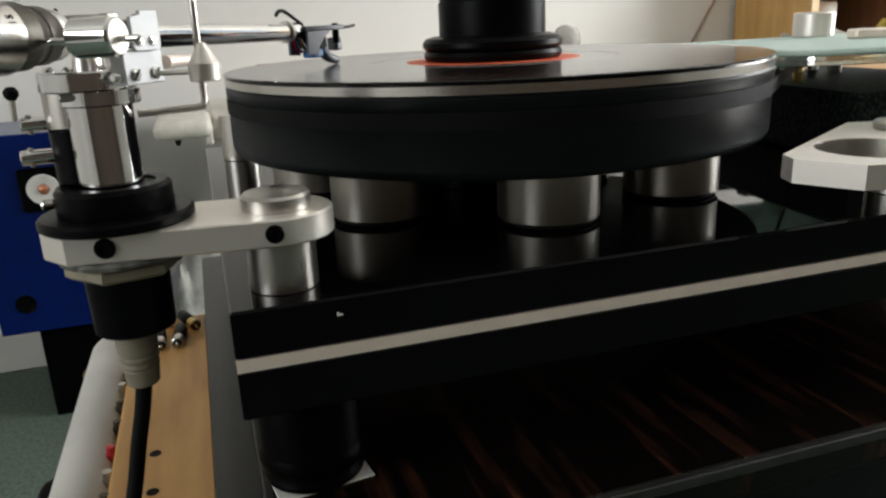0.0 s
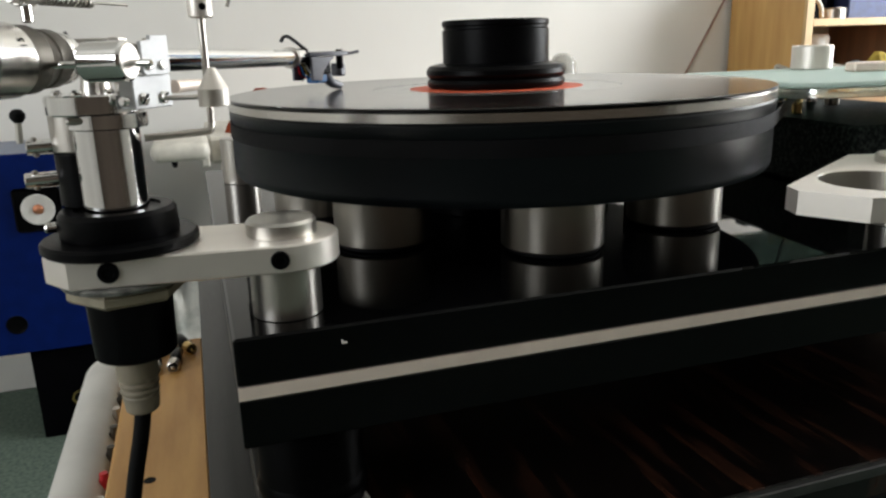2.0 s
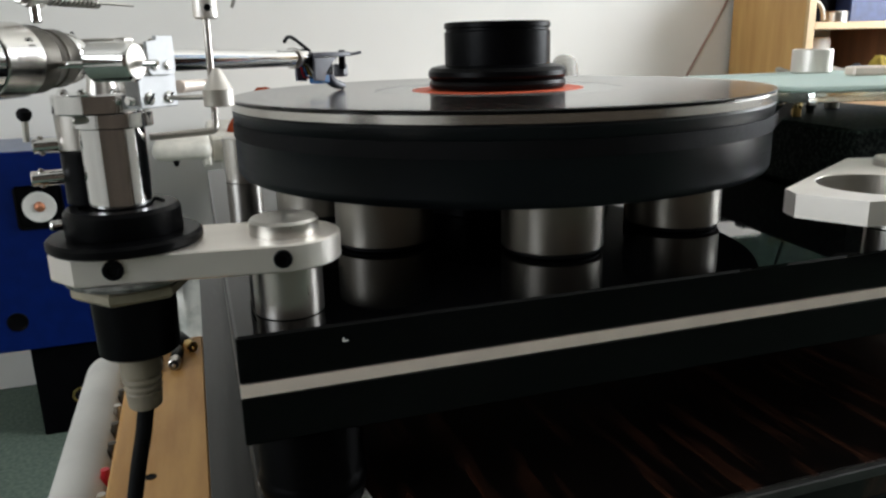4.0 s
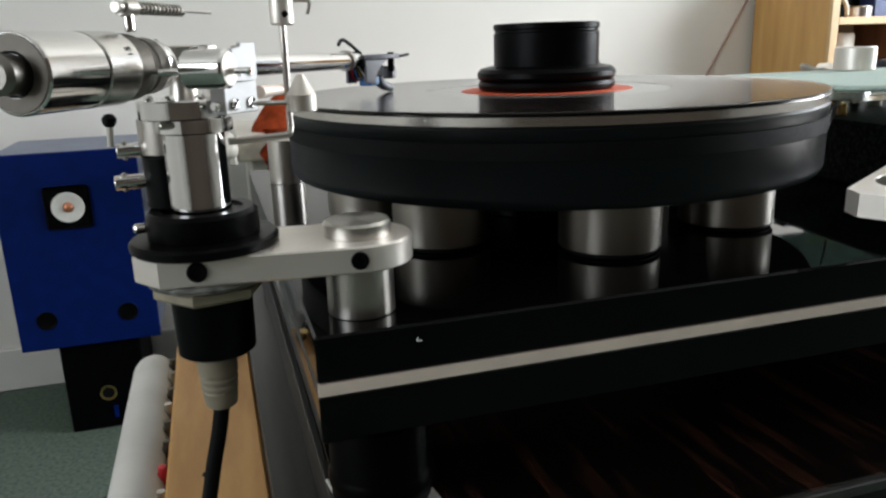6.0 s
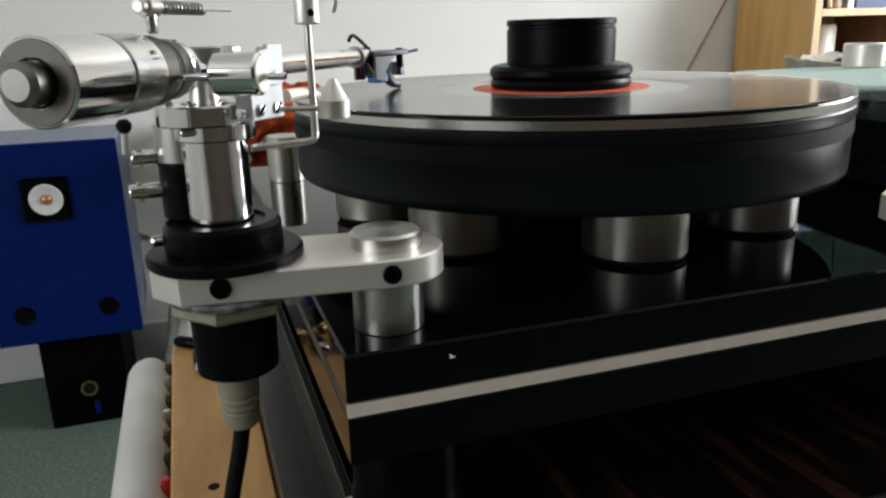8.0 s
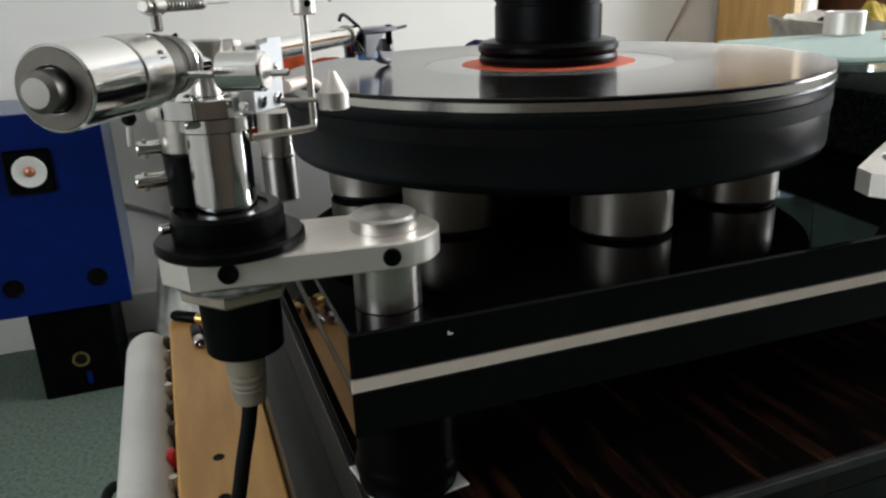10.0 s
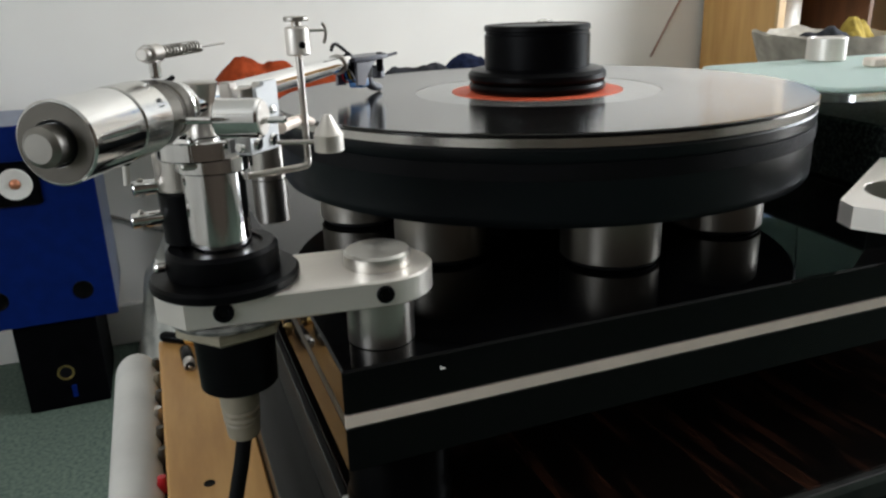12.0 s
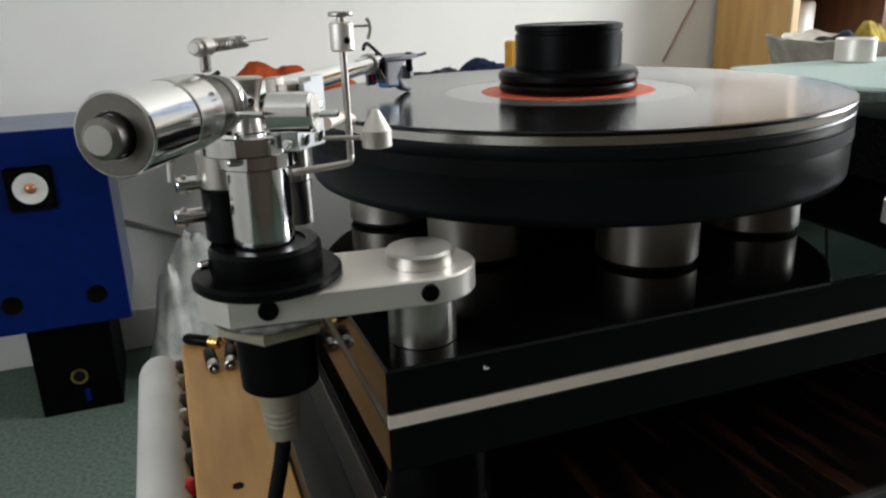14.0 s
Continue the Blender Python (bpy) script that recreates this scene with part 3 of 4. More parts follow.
def tonearm():
    px, py = PIVOT
    root = thing("tonearm", (px, py, 0.0130), "polished chrome tonearm lowered onto the record", "tonearm")
    part("flange", lathe([(0, .0523), (.0248, .0523), (.0255, .0530), (.0255, .0552), (.0246, .0562), (0, .0562)], (px, py, 0), n=72), BLACK, root, "black round flange")
    hub = part("hub", lathe([(0, .0563), (.0190, .0563), (.0192, .0570), (.0190, .0640), (.0178, .0655), (.0140, .0655), (.0136, .0645), (0, .0645)], (px, py + .001, 0), n=72), BLACK, root, "black clamping collar")
    part("set_screw", rod(.0018, 0, .0042, (px - .0188, py - .001, .0605), (-1, -.25, 0), n=20), CHROME, hub)
    part("pillar", lathe([(0, .0646), (.0104, .0646), (.0104, .0925), (0, .0925)], (px, py, 0), n=96), TURNED_CHROME, root, "mirror-polished pillar")
    part("collar", lathe([(0, .0921), (.0122, .0921), (.0126, .0925), (.0126, .0968), (0, .0968)], (px + .0008, py - .0005, 0), n=96), TURNED_CHROME, root)
    part("rear_column", rod(.0098, .0655, .0840, (px - .0085, py + .010, 0), n=48), BLACK, root, "black rear column")
    part("rear_sleeve", rod(.0100, .0841, .0968, (px - .0085, py + .010, 0), n=48), STEEL, root, "steel sleeve")
    ring = part("bearing_ring", pipe(.0150, .0075, .0970, .1034, (px - .0020, py - .001, 0), n=96), TURNED_CHROME, root, "split chrome bearing ring")
    for dx, dy in ((-.004, -.0105), (.004, -.010)):
        part("clamp_screw", rod(.0013, -.004, .004, (px + dx - .002, py + dy, .0955), (1, .1, 0), n=16), STEEL, ring)
    for a in (200, 250, 300):
        part("dome_screw", lathe([(0, .1035), (.0017, .1035), (.0017, .1042), (.0011, .1050), (0, .1052)], (px - .002 + .0112 * math.cos(radians(a)), py - .001 + .0112 * math.sin(radians(a)), 0), n=16), CHROME, ring)
    part("pedestal", lathe([(0, .1030), (.0052, .1030), (.0046, .1070), (.0044, .1120), (.0056, .1165), (.0066, .1200), (.0060, .1204), (0, .1204)], (px - .0012, py + .002, 0), n=40), STEEL, root)
    # yoke: the plate with two slotted screws and its uprights
    yu, yv = Vector((.700, .714, 0)), Vector((.714, -.700, 0))
    m = Matrix.Translation((-.01525, .0154, 0)) @ Matrix(((yu.x, yv.x, 0, 0), (yu.y, yv.y, 0, 0), (0, 0, 1, 0), (0, 0, 0, 1)))
    yoke = part("yoke", box(-.0080, .0079, -.0062, .0, .0985, .1090, .0004, m), YOKE_ALU, root, "bright aluminium yoke block")
    for s in (-.0040, .0040):
        c = m @ Vector((s, 0, .1016))
        screw = part("slotted_screw", lathe([(0, .0008), (.0015, .0008), (.0020, .0004), (.0021, -.001), (0, -.001)], c, yv, 28), SATIN_CHROME, yoke)
        slot = Matrix.Translation(c + yv * .0007) @ Matrix(((yu.x * .64, yv.x, -yu.x * .77, 0), (yu.y * .64, yv.y, -yu.y * .77, 0), (.77, 0, .64, 0), (0, 0, 0, 1)))
        # No recess is cut: a black sliver gives the slot's shade.
        part("slot", box(-.0019, .0019, -.0001, .0004, -.00026, .00026, 0, slot), RUBBER, screw)
    face = arc(.0050, .1105, .0018, -90, 0, 5) + [(.0068, .1208), (-.0004, .1208), (-.0004, .1196), (-.0044, .1190)] + arc(-.0026, .1105, .0018, 180, 270, 5)
    turn = m @ Matrix(((1, 0, 0, 0), (0, 0, 1, 0), (0, 1, 0, 0), (0, 0, 0, 1)))
    plate = part("upright", prism(face, .0001, .0016, .0002, turn), YOKE_ALU, yoke, "bright rounded front plate")
    part("upright", box(.0030, .0066, -.0058, -.0001, .1091, .1200, .0004, m), STEEL, yoke)
    part("upright", box(-.0030, .0012, -.0140, -.0096, .1034, .1205, .0004, m), STEEL, yoke)
    part("bridge", box(-.0022, .0086, -.0130, -.0059, .1150, .1185, .0004, m), STEEL, yoke)
    for s in (-.0022, .0030):
        part("cross_screw", lathe([(0, .0008), (.0011, .0006), (.0015, 0), (.0015, -.0004), (0, -.0004)], m @ Vector((s, .0018, .1116)), yv, 18), CHROME, plate)
    part("pinch_screw", lathe([(0, .0024), (.0012, .0024), (.0016, .0018), (.0016, -.001), (0, -.001)], m @ Vector((-.0080, -.0030, .1012)), -yu, 20), CHROME, yoke)
    # side weight on its thin rod
    d = V
    b = Vector((-.0192, -.0140, .1135))
    a = b - d * .0133
    side = part("side_weight", rod(.0056, 0, .0133, a, d, .0007, 56), SATIN_CHROME, root, "polished round lateral weight")
    part("end_disc", rod(.0048, 0, .0003, b, d, .0001, 48), ALU, side)
    part("side_rod", rod(.0010, -.0150, .0200, a + Vector((0, 0, -.0006)), d, .0003, 20), CHROME, side)
    # counterweight
    weight = part("counterweight", lathe([(0, .0042), (.0097, .0042), (.0102, .0047), (.0102, .0268), (.0094, .0269), (.0094, .0277), (.0, .0277)], END, U, 96), SATIN_CHROME, root, "large polished counterweight")
    part("scale_band", lathe([(0, .0278), (.0099, .0278), (.0103, .0282), (.0103, .0420), (.0098, .0425), (0, .0425)], END, U, 96), BAND, weight, "brushed band with a scale")
    part("end_knob", lathe([(0, -.0024), (.0034, -.0024), (.0048, -.0010), (.0048, .0043), (0, .0043)], END, U, 48), KNOB_STEEL, weight, "turned end knob")
    part("end_face", lathe([(.0057, .0038), (.0094, .0038), (.0096, .0042), (.0057, .0042)], END, U, 72, None, True), DARK_STEEL, weight, "dark turned end face")
    # Two black rings stand for the shade inside the grooves.
    part("knob_groove_shade", lathe([(.0049, .0039), (.0056, .0039), (.0056, .0042), (.0049, .0042)], END, U, 40, None, True), RUBBER, weight)
    part("groove_shade_ring", lathe([(.00945, .0270), (.0098, .0270), (.0098, .0276), (.00945, .0276)], END, U, 64, None, True), RUBBER, weight)
    part("dark_collar", lathe([(0, .0426), (.0092, .0426), (.0097, .0431), (.0097, .0492), (.0090, .0500), (.0082, .0540), (.0086, .0545), (.0086, .0590), (.0076, .0605), (.0, .0605)], END, U, 56), DARK_STEEL, root, "darker steel collar")
    part("scale_collar", lathe([(0, .0606), (.0078, .0606), (.0081, .0612), (.0077, .0650), (.0058, .0690), (.0042, .0705), (0, .0705)], END, U, 56), CHROME, root)
    q = END + U * .0392
    nrm = (V * 0.90 + Vector((0, 0, 0.44))).normalized()
    tang = -U.cross(nrm)
    mm = Matrix(((tang.x, -U.x, nrm.x, q.x + nrm.x * .01042), (tang.y, -U.y, nrm.y, q.y + nrm.y * .01042), (tang.z, -U.z, nrm.z, q.z + nrm.z * .01042), (0, 0, 0, 1)))
    curve = bpy.data.curves.new("digits", "FONT")
    curve.body, curve.size, curve.extrude, curve.align_x = "15", .0034, .00004, "CENTER"
    helper = new("digits", curve)
    bm = bmesh.new()
    flat = helper.to_mesh()
    bm.from_mesh(flat)
    helper.to_mesh_clear()
    bpy.data.objects.remove(helper)
    bm.transform(mm)
    part("scale_digits", bm, BLACK, weight, "engraved black figures")
    # arm tube, sleeve and head shell
    part("arm_tube", tube([along(.066), along(.10), along(.16), along(.215), along(.252)], .0044, 32), CHROME, root, "polished arm tube")
    part("joint_ring", rod(.0056, -.0020, .0020, along(.2535), U, .0004, 40), STEEL, root)
    part("sleeve", rod(.0051, .0021, .0135, along(.2535), U, .0004, 40), CHROME, root, "chrome head shell sleeve")
    h0 = along(.266)
    tip = Vector((.1032, .2359, .1116))
    hu = Vector((tip.x - h0.x, tip.y - h0.y, 0)).normalized()
    hv = Vector((hu.y, -hu.x, 0))
    hm = Matrix(((hu.x, hv.x, 0, h0.x), (hu.y, hv.y, 0, h0.y), (0, 0, 1, 0), (0, 0, 0, 1)))
    z = .1105
    part("shell_plug", rod(.0050, .0000, .0060, h0, U, .0004, 32), BLACK, root)
    shell = part("head_shell", prism([(.003, -.0060), (.014, -.0090), (.034, -.0085), (.0415, -.0040), (.0415, .0020), (.034, .0085), (.014, .0090), (.003, .0060)], z, z + .0026, .0005, hm), SHELL, root, "dark grey head shell")
    side_on = hm @ Matrix(((1, 0, 0, 0), (0, 0, 1, 0), (0, 1, 0, 0), (0, 0, 0, 1)))
    cheek = [(.002, z - .0002), (.002, z - .0130), (.0105, z - .0135), (.0125, z - .0085), (.0165, z - .0045), (.0235, z - .0002)]
    for w in (.0058, -.0076):
        part("shell_cheek", prism(cheek, w, w + .0018, .0004, side_on), SHELL, shell, "tapered side cheek")
    part("finger_lift", tube([hm @ Vector((.036, .004, z + .001)), hm @ Vector((.0405, .006, z + .0012)), hm @ Vector((.0450, .008, z + .0020))], .0009, 10), SHELL, shell)
    cart = part("cartridge", prism([(.008, -.0070), (.019, -.0070), (.021, -.0050), (.021, .0050), (.019, .0070), (.008, .0070)], z - .0100, z - .0003, .0008, hm), BLACK, shell, "black and grey moving cartridge body")
    part("stylus_guard", tube([hm @ Vector((.0200, .0000, z - .0030)), hm @ Vector((.0215, .0, z - .0090)), hm @ Vector((.0270, .0, z - .0150)), hm @ Vector((.0360, 0, z - .0176))], .0042, 14, None, .55), SHELL, cart, "curved grey stylus guard")
    part("mount_screw", rod(.0020, -.0075, .0036, hm @ Vector((.0310, .0045, z)), (0, 0, 1), .0004, 16), BLACK, cart)
    part("guard_tip", box(.0320, .0375, -.0040, .0040, z - .0120, z - .0045, .0010, hm), SHELL, cart)
    part("cartridge_foot", box(.010, .0190, -.0045, .0045, z - .0150, z - .0091, .0008, hm), CART_BLUE, cart, "blue cartridge underside")
    for k, mat in enumerate((WIRE_RED, CART_BLUE, OCHRE, WHITE)):
        y = -.0045 + .003 * k
        part("lead", tube([hm @ Vector((.002, y * .6, z - .004)), hm @ Vector((.006, y, z - .0105)), hm @ Vector((.0128, y, z - .0122))], .0004, 8), mat, cart)
    part("wire_loop", tube([along(.2400, .001, .0085), along(.2450, .001, .0108), along(.2540, .001, .0102), hm @ Vector((.006, .001, z + .0036))], .0010, 10), RUBBER, shell, "thin black wire")
    # upright with the spring-loaded bias rod
    g = Vector((-.0455, .0040, 0))
    bias = part("bias_post", rod(.0016, .1245, .1300, (g.x, g.y, 0), n=20), CHROME, root)
    part("bias_barrel", rod(.0026, -.0035, .0030, (g.x, g.y, .1315), U, .0004, 24), STEEL, bias)
    part("bias_tip", rod(.0018, -.0062, -.0034, (g.x, g.y, .1315), U, .0003, 20), STEEL, bias)
    part("bias_rod", rod(.0008, .0029, .0300, (g.x, g.y, .1315), U, .0002, 16), STEEL, bias)
    coil = []
    for k in range(12 * 11):
        a = 2 * math.pi * k / 12
        q = Vector((g.x, g.y, .1315)) + U * (.0055 + .0240 * k / 132) + .00155 * (math.cos(a) * V + math.sin(a) * Vector((0, 0, 1)))
        coil.append(q)
    part("spring", tube(coil, .00042, 8, None, None, False), KNOB_STEEL, bias, "small coiled spring")
    part("bias_needle", tube([Vector((g.x, g.y, .1314)) + U * s for s in (.0295, .038, .0395, .050)], .0004, 8), STEEL, bias)
    part("rear_hook", tube([Vector((-.0545, .0270, .1150)), Vector((-.0525, .0280, .1195)), Vector((-.0480, .0300, .1212)), Vector((-.0430, .0320, .1208)), Vector((-.0400, .0335, .1222))], .0008, 10), RUBBER, root, "small black hook")
    # wire arm rest with its cone-shaped weight
    rest = part("thread_arm", tube([Vector((-.0205, .0300, .0878)), Vector((-.012, .0315, .0880)), Vector((-.0015, .0338, .0882))], .00125, 14), STEEL, root, "bent steel wire")
    part("thread_arm_bend", tube([Vector((-.0020, .0338, .0882)), Vector((.0008, .0345, .0886)), Vector((.0016, .0352, .0905)), Vector((.0017, .0358, .0940)), Vector((.0020, .0375, .1270))], .00125, 14), STEEL, rest)
    part("thread_block", rod(.0042, .1264, .1360, (.0021, .0379, 0), n=36), ALU, rest, "small aluminium cross block")
    part("block_screw", rod(.0012, 0, .0007, (.0027, .0338, .1300), (.1, -1, 0), n=16), BLACK, rest)
    part("block_cap", lathe([(0, .1361), (.0016, .1361), (.0016, .1376), (.0040, .1378), (.0043, .1382), (.0043, .1390), (.0039, .1394), (0, .1394)], (.0021, .0379, 0), n=32), STEEL, rest, "knurled thumb screw")
    part("block_pin", tube([Vector((.0060, .0376, .1345)), Vector((.0085, .0375, .1345)), Vector((.0112, .0374, .1344))], .00045, 8), STEEL, rest)
    part("block_hook", tube([Vector((.0108, .0373, .1368)), Vector((.0117, .0373, .1355)), Vector((.0119, .0373, .1330)), Vector((.0110, .0373, .1300))], .0006, 8), STEEL, rest, "small bent leaf")
    cone = part("thread_weight", lathe([(0, .0990), (.0044, .0990), (.0047, .0993), (.0047, .1043), (.0044, .1046), (.0012, .1104), (.0006, .1106), (0, .1106)], (.0026, .0027, 0), n=40), ALU, root, "turned cone-shaped thread weight")
    part("lift_rail", tube([Vector((-.0090, .0230, .1045)), Vector((.0010, .0400, .1040)), Vector((.0080, .0560, .1005))], .0022, 14, None, .7), ALU_SATIN, root, "grey lift rail")
    part("thread_bar", tube([Vector((-.0120, .0120, .1016)), Vector((-.004, .007, .1018)), Vector((.0018, .0035, .1020))], .0008, 10), STEEL, cone)
    # cueing knobs on the rear column
    for zc, rr, ln in ((.0862, .0026, .0095), (.0752, .0026, .0115)):
        k = part("height_screw", rod(rr, .0, ln, (px - .0165, py + .009, zc), (-1, -.12, 0), .0004, 20), CHROME, root, "chrome clamping screw")
        part("screw_pin", rod(.0010, -.0032, .0034, (px - .0165 - ln * .7, py + .0075, zc), n=14), STEEL, k)
    lever = part("cueing_lever", tube([Vector((-.0592, .0355, .0880)), Vector((-.0588, .0352, .0930)), Vector((-.0586, .0350, .0955))], .0011, 12), CREAM, root, "pale cueing lever")
    part("lever_ball", lathe([(0, -.0024), (.0012, -.0021), (.0023, -.0008), (.0024, .0008), (.0014, .0021), (0, .0024)], (-.0585, .0350, .0968), (0, 0, 1), 24), RUBBER, lever)
    # below the board: nut, black canister, strain relief
    part("washer", lathe([(0, .0398), (.0196, .0398), (.0210, .0404), (.0213, .0416), (.0205, .0424), (0, .0424)], (px, py - .001, 0), n=40), GREASE, root, "rough greased washer")
    part("nut", prism([(px + .0198 * math.cos(radians(k * 60 + 12)), py - .001 + .0198 * math.sin(radians(k * 60 + 12))) for k in range(6)], .0347, .0397, .0012), NUT, root, "greyish hexagonal nut")
    part("canister", lathe([(0, .0135), (.0128, .0135), (.0137, .0143), (.0142, .0346), (0, .0346)], (px, py - .003, 0), n=56), BLACK, root, "black connector housing")
    part("strain_relief", lathe([(0, -.0092), (.0050, -.0092), (.0058, -.0084), (.0064, -.0028), (.0060, -.0022), (.0067, -.0014), (.0067, -.0006), (.0061, .0), (.0061, .0006), (.0069, .0014), (.0069, .0022), (.0063, .0028), (.0063, .0034), (.0071, .0042), (.0072, .0120), (.0076, .0124), (.0076, .0134), (0, .0134)], (px - .001, py - .002, 0), n=40), GREY_PLASTIC, root, "ribbed grey strain relief")


tonearm()
single("signal_cable", tube([(-.0330, .0270, -.0088), (-.0352, .0270, -.0200), (-.0386, .0270, -.0335), (-.0432, .0268, -.0534), (-.0500, .0220, -.0750), (-.0640, .0040, -.0960), (-.0850, -.0220, -.1015), (-.1080, -.0500, -.1200), (-.13, -.07, -.36), (-.14, -.02, -.60), (-.15, .05, -.7265)], .0029, 16), RUBBER, (-.15, .05, FLOOR), "thick black signal cable hanging from the tonearm", "cable")


# ---- motor unit, glass and what stands there ----
def motor_unit():
    root = thing("motor_unit", (0.43, 0.19, 0.0225), "dark granite motor housing standing on the plinth", "motor")
    part("housing", prism([(.3575, .0930), (.500, .0960), (.500, .300), (.3760, .300)], .0227, .0625, .0022), GRANITE, root, "speckled granite block")
    part("pulley", lathe([(0, .0626), (.0084, .0626), (.0084, .0795), (.0090, .0800), (.0090, .0806), (0, .0806)], (.450, .247, 0), n=32), BRASS, root, "brass pulley")
    for x, y in ((.3895, .1935), (.4065, .1815)):
        part("ball_screw", lathe([(0, .0626), (.0026, .0626), (.0026, .0660), (.0034, .0672), (.0040, .0692), (.0036, .0712), (.0018, .0726), (0, .0729)], (x, y, 0), n=24), CHROME, root)
    part("brass_pillar", rod(.0032, .0626, .0705, (.3860, .1720, 0), n=20), BRASS, root)
    part("motor_block", box(.410, .428, .242, .254, .0626, .0797, .0008), BLACK, root, "small black block")
    for x, y in ((.452, .208), (.440, .13)):
        part("standoff", rod(.0050, .0626, .0806, (x, y, 0), n=28), STEEL, root, "short steel standoff")


motor_unit()


def glass_shelf():
    root = thing("glass_plate", (0.43, 0.14, 0.0807), "frosted pale green glass plate over the motor", "glass plate")
    out = [(.5600, .0450), (.5700, .0600), (.5700, .2050)] + [(.555, .222)] + arc(.3440, .2110, .0200, 90, 190, 8) + arc(.3230, .1000, .0200, 190, 262, 6) + [(.40, .064)]
    part("top_sheet", prism(out, .0870, .0895, .0006), GLASS_TOP, root, "frosted white upper face")
    part("edge_sheet", prism(out, .0808, .0864, .0006), GLASS_EDGE, root, "green glass edge")


glass_shelf()
single("puck", lathe([(0, .0897), (.0132, .0897), (.0139, .0904), (.0139, .1056), (.0132, .1064), (.0115, .1064), (.0110, .1058), (0, .1058)], (.4300, .2090, 0), n=56), ALU, (.43, .209, .0897), "turned aluminium puck on the glass plate", "puck")
single("flat_block", box(-.0125, .0125, -.0060, .0060, .0897, .0957, .0012, pose(.4230, .1530, 0, 0, 0, -14)), ALU_SATIN, (.423, .153, .0897), "small flat aluminium block on the glass plate", "block")
# Placed this close so that it also blocks light from under the plinth.
single("wooden_case", box(.520, .86, .20, .42, -.0890, .0585, .002), PLY, (.69, .31, -.089), "orange-brown wooden case beside the motor", "case")

# ---- left of the plinth: board, plugs, tube ----
def plug_board():
    root = thing("wooden_board", (-.045, .18, -.125), "long plywood board with screw holes beside the stand", "board")
    bd = part("plank", box(-.0700, -.0172, -.040, .3560, -.125, -.1070, .0012), PLY, root)
    for y in (-.02, .0520, .1100, .1475):
        # The plank is not drilled; black discs draw the shaded holes.
        part("hole", lathe([(0, -.1068), (.0022, -.1068), (.0030, -.1066), (.0032, -.1069), (0, -.1069)], (-.0480, y, 0), n=20), RUBBER, bd, "black disc for the shade in a countersunk screw hole")
    for x in (-.066, -.022):
        for y in (-.03, .35):
            part("bearer", box(x - .004, x + .004, y - .008, y + .008, FLOOR, -.1252, .001), SPK_BLACK, root)


plug_board()


def phono_plug(x, y, turn, mat):
    root = thing("phono_plug", (x, y, -.107), "black phono plug with a bright tip, lying on the board", "plug", "loose phono plugs")
    m = pose(x, y, -.1024, 0, 0, turn)
    f = lambda p: m @ Vector(p)
    axis = (f((0, -1, 0)) - f((0, 0, 0)))
    part("barrel", lathe([(0, -.016), (.0030, -.016), (.0045, -.013), (.0045, .006), (.0041, .007), (0, .007)], f((0, 0, 0)), axis, 28), BLACK, root)
    part("shell", lathe([(.0030, .0071), (.0043, .0071), (.0043, .0150), (.0034, .0156), (.0030, .0150)], f((0, 0, 0)), axis, 28, None, True), mat, root, "bright metal shell")
    part("pin", rod(.0014, .0050, .0180, f((0, 0, 0)), axis, .0005, 16), mat, root)


for x, y, a, mt in ((-.0500, .3060, 3, STEEL), (-.0362, .3060, -5, STEEL), (-.0540, .3440, 52, BRASS), (-.0300, .335, 20, BRASS)):
    phono_plug(x, y, a, mt)


def pale_tube():
    root = thing("grey_tube", (-.0875, .1, -.1364), "pale grey round-ended tube along the board", "tube")
    part("shell", lathe([(0, -.003), (.0070, -.0018), (.0125, .0020), (.0144, .0075), (.0153, .0140), (.0155, .45), (.0135, .4515), (0, .4515)], (-.0875, .3460, -.1215), (0, -1, 0), 48), PALE_TUBE, root)
    for y in (.30, -.06):
        part("support", box(-.094, -.081, y - .01, y + .01, FLOOR, -.1364, .002), SPK_BLACK, root)


pale_tube()
for k, (y, mt) in enumerate(((.325, DARK_STEEL), (.300, GREY_PLASTIC), (.272, DARK_STEEL), (.248, STEEL), (.222, DARK_STEEL), (.196, DARK_STEEL), (.166, WIRE_RED), (.140, STEEL), (.118, DARK_STEEL))):
    single("terminal", lathe([(0, -.118), (.0030, -.118), (.0033, -.112), (.0024, -.110), (.0024, -.1075), (0, -.107)], (-.0728 + .0006 * (k % 3), y, 0), n=16), mt, (-.0728, y, -.118), "small screw terminal at the board's edge", "terminal", "terminals along the board")
single("terminal_rail", box(-.0772, -.0702, -.04, .345, -.128, -.1182, .0008), SPK_BLACK, (-.0737, .15, -.128), "narrow black terminal rail along the board", "rail")


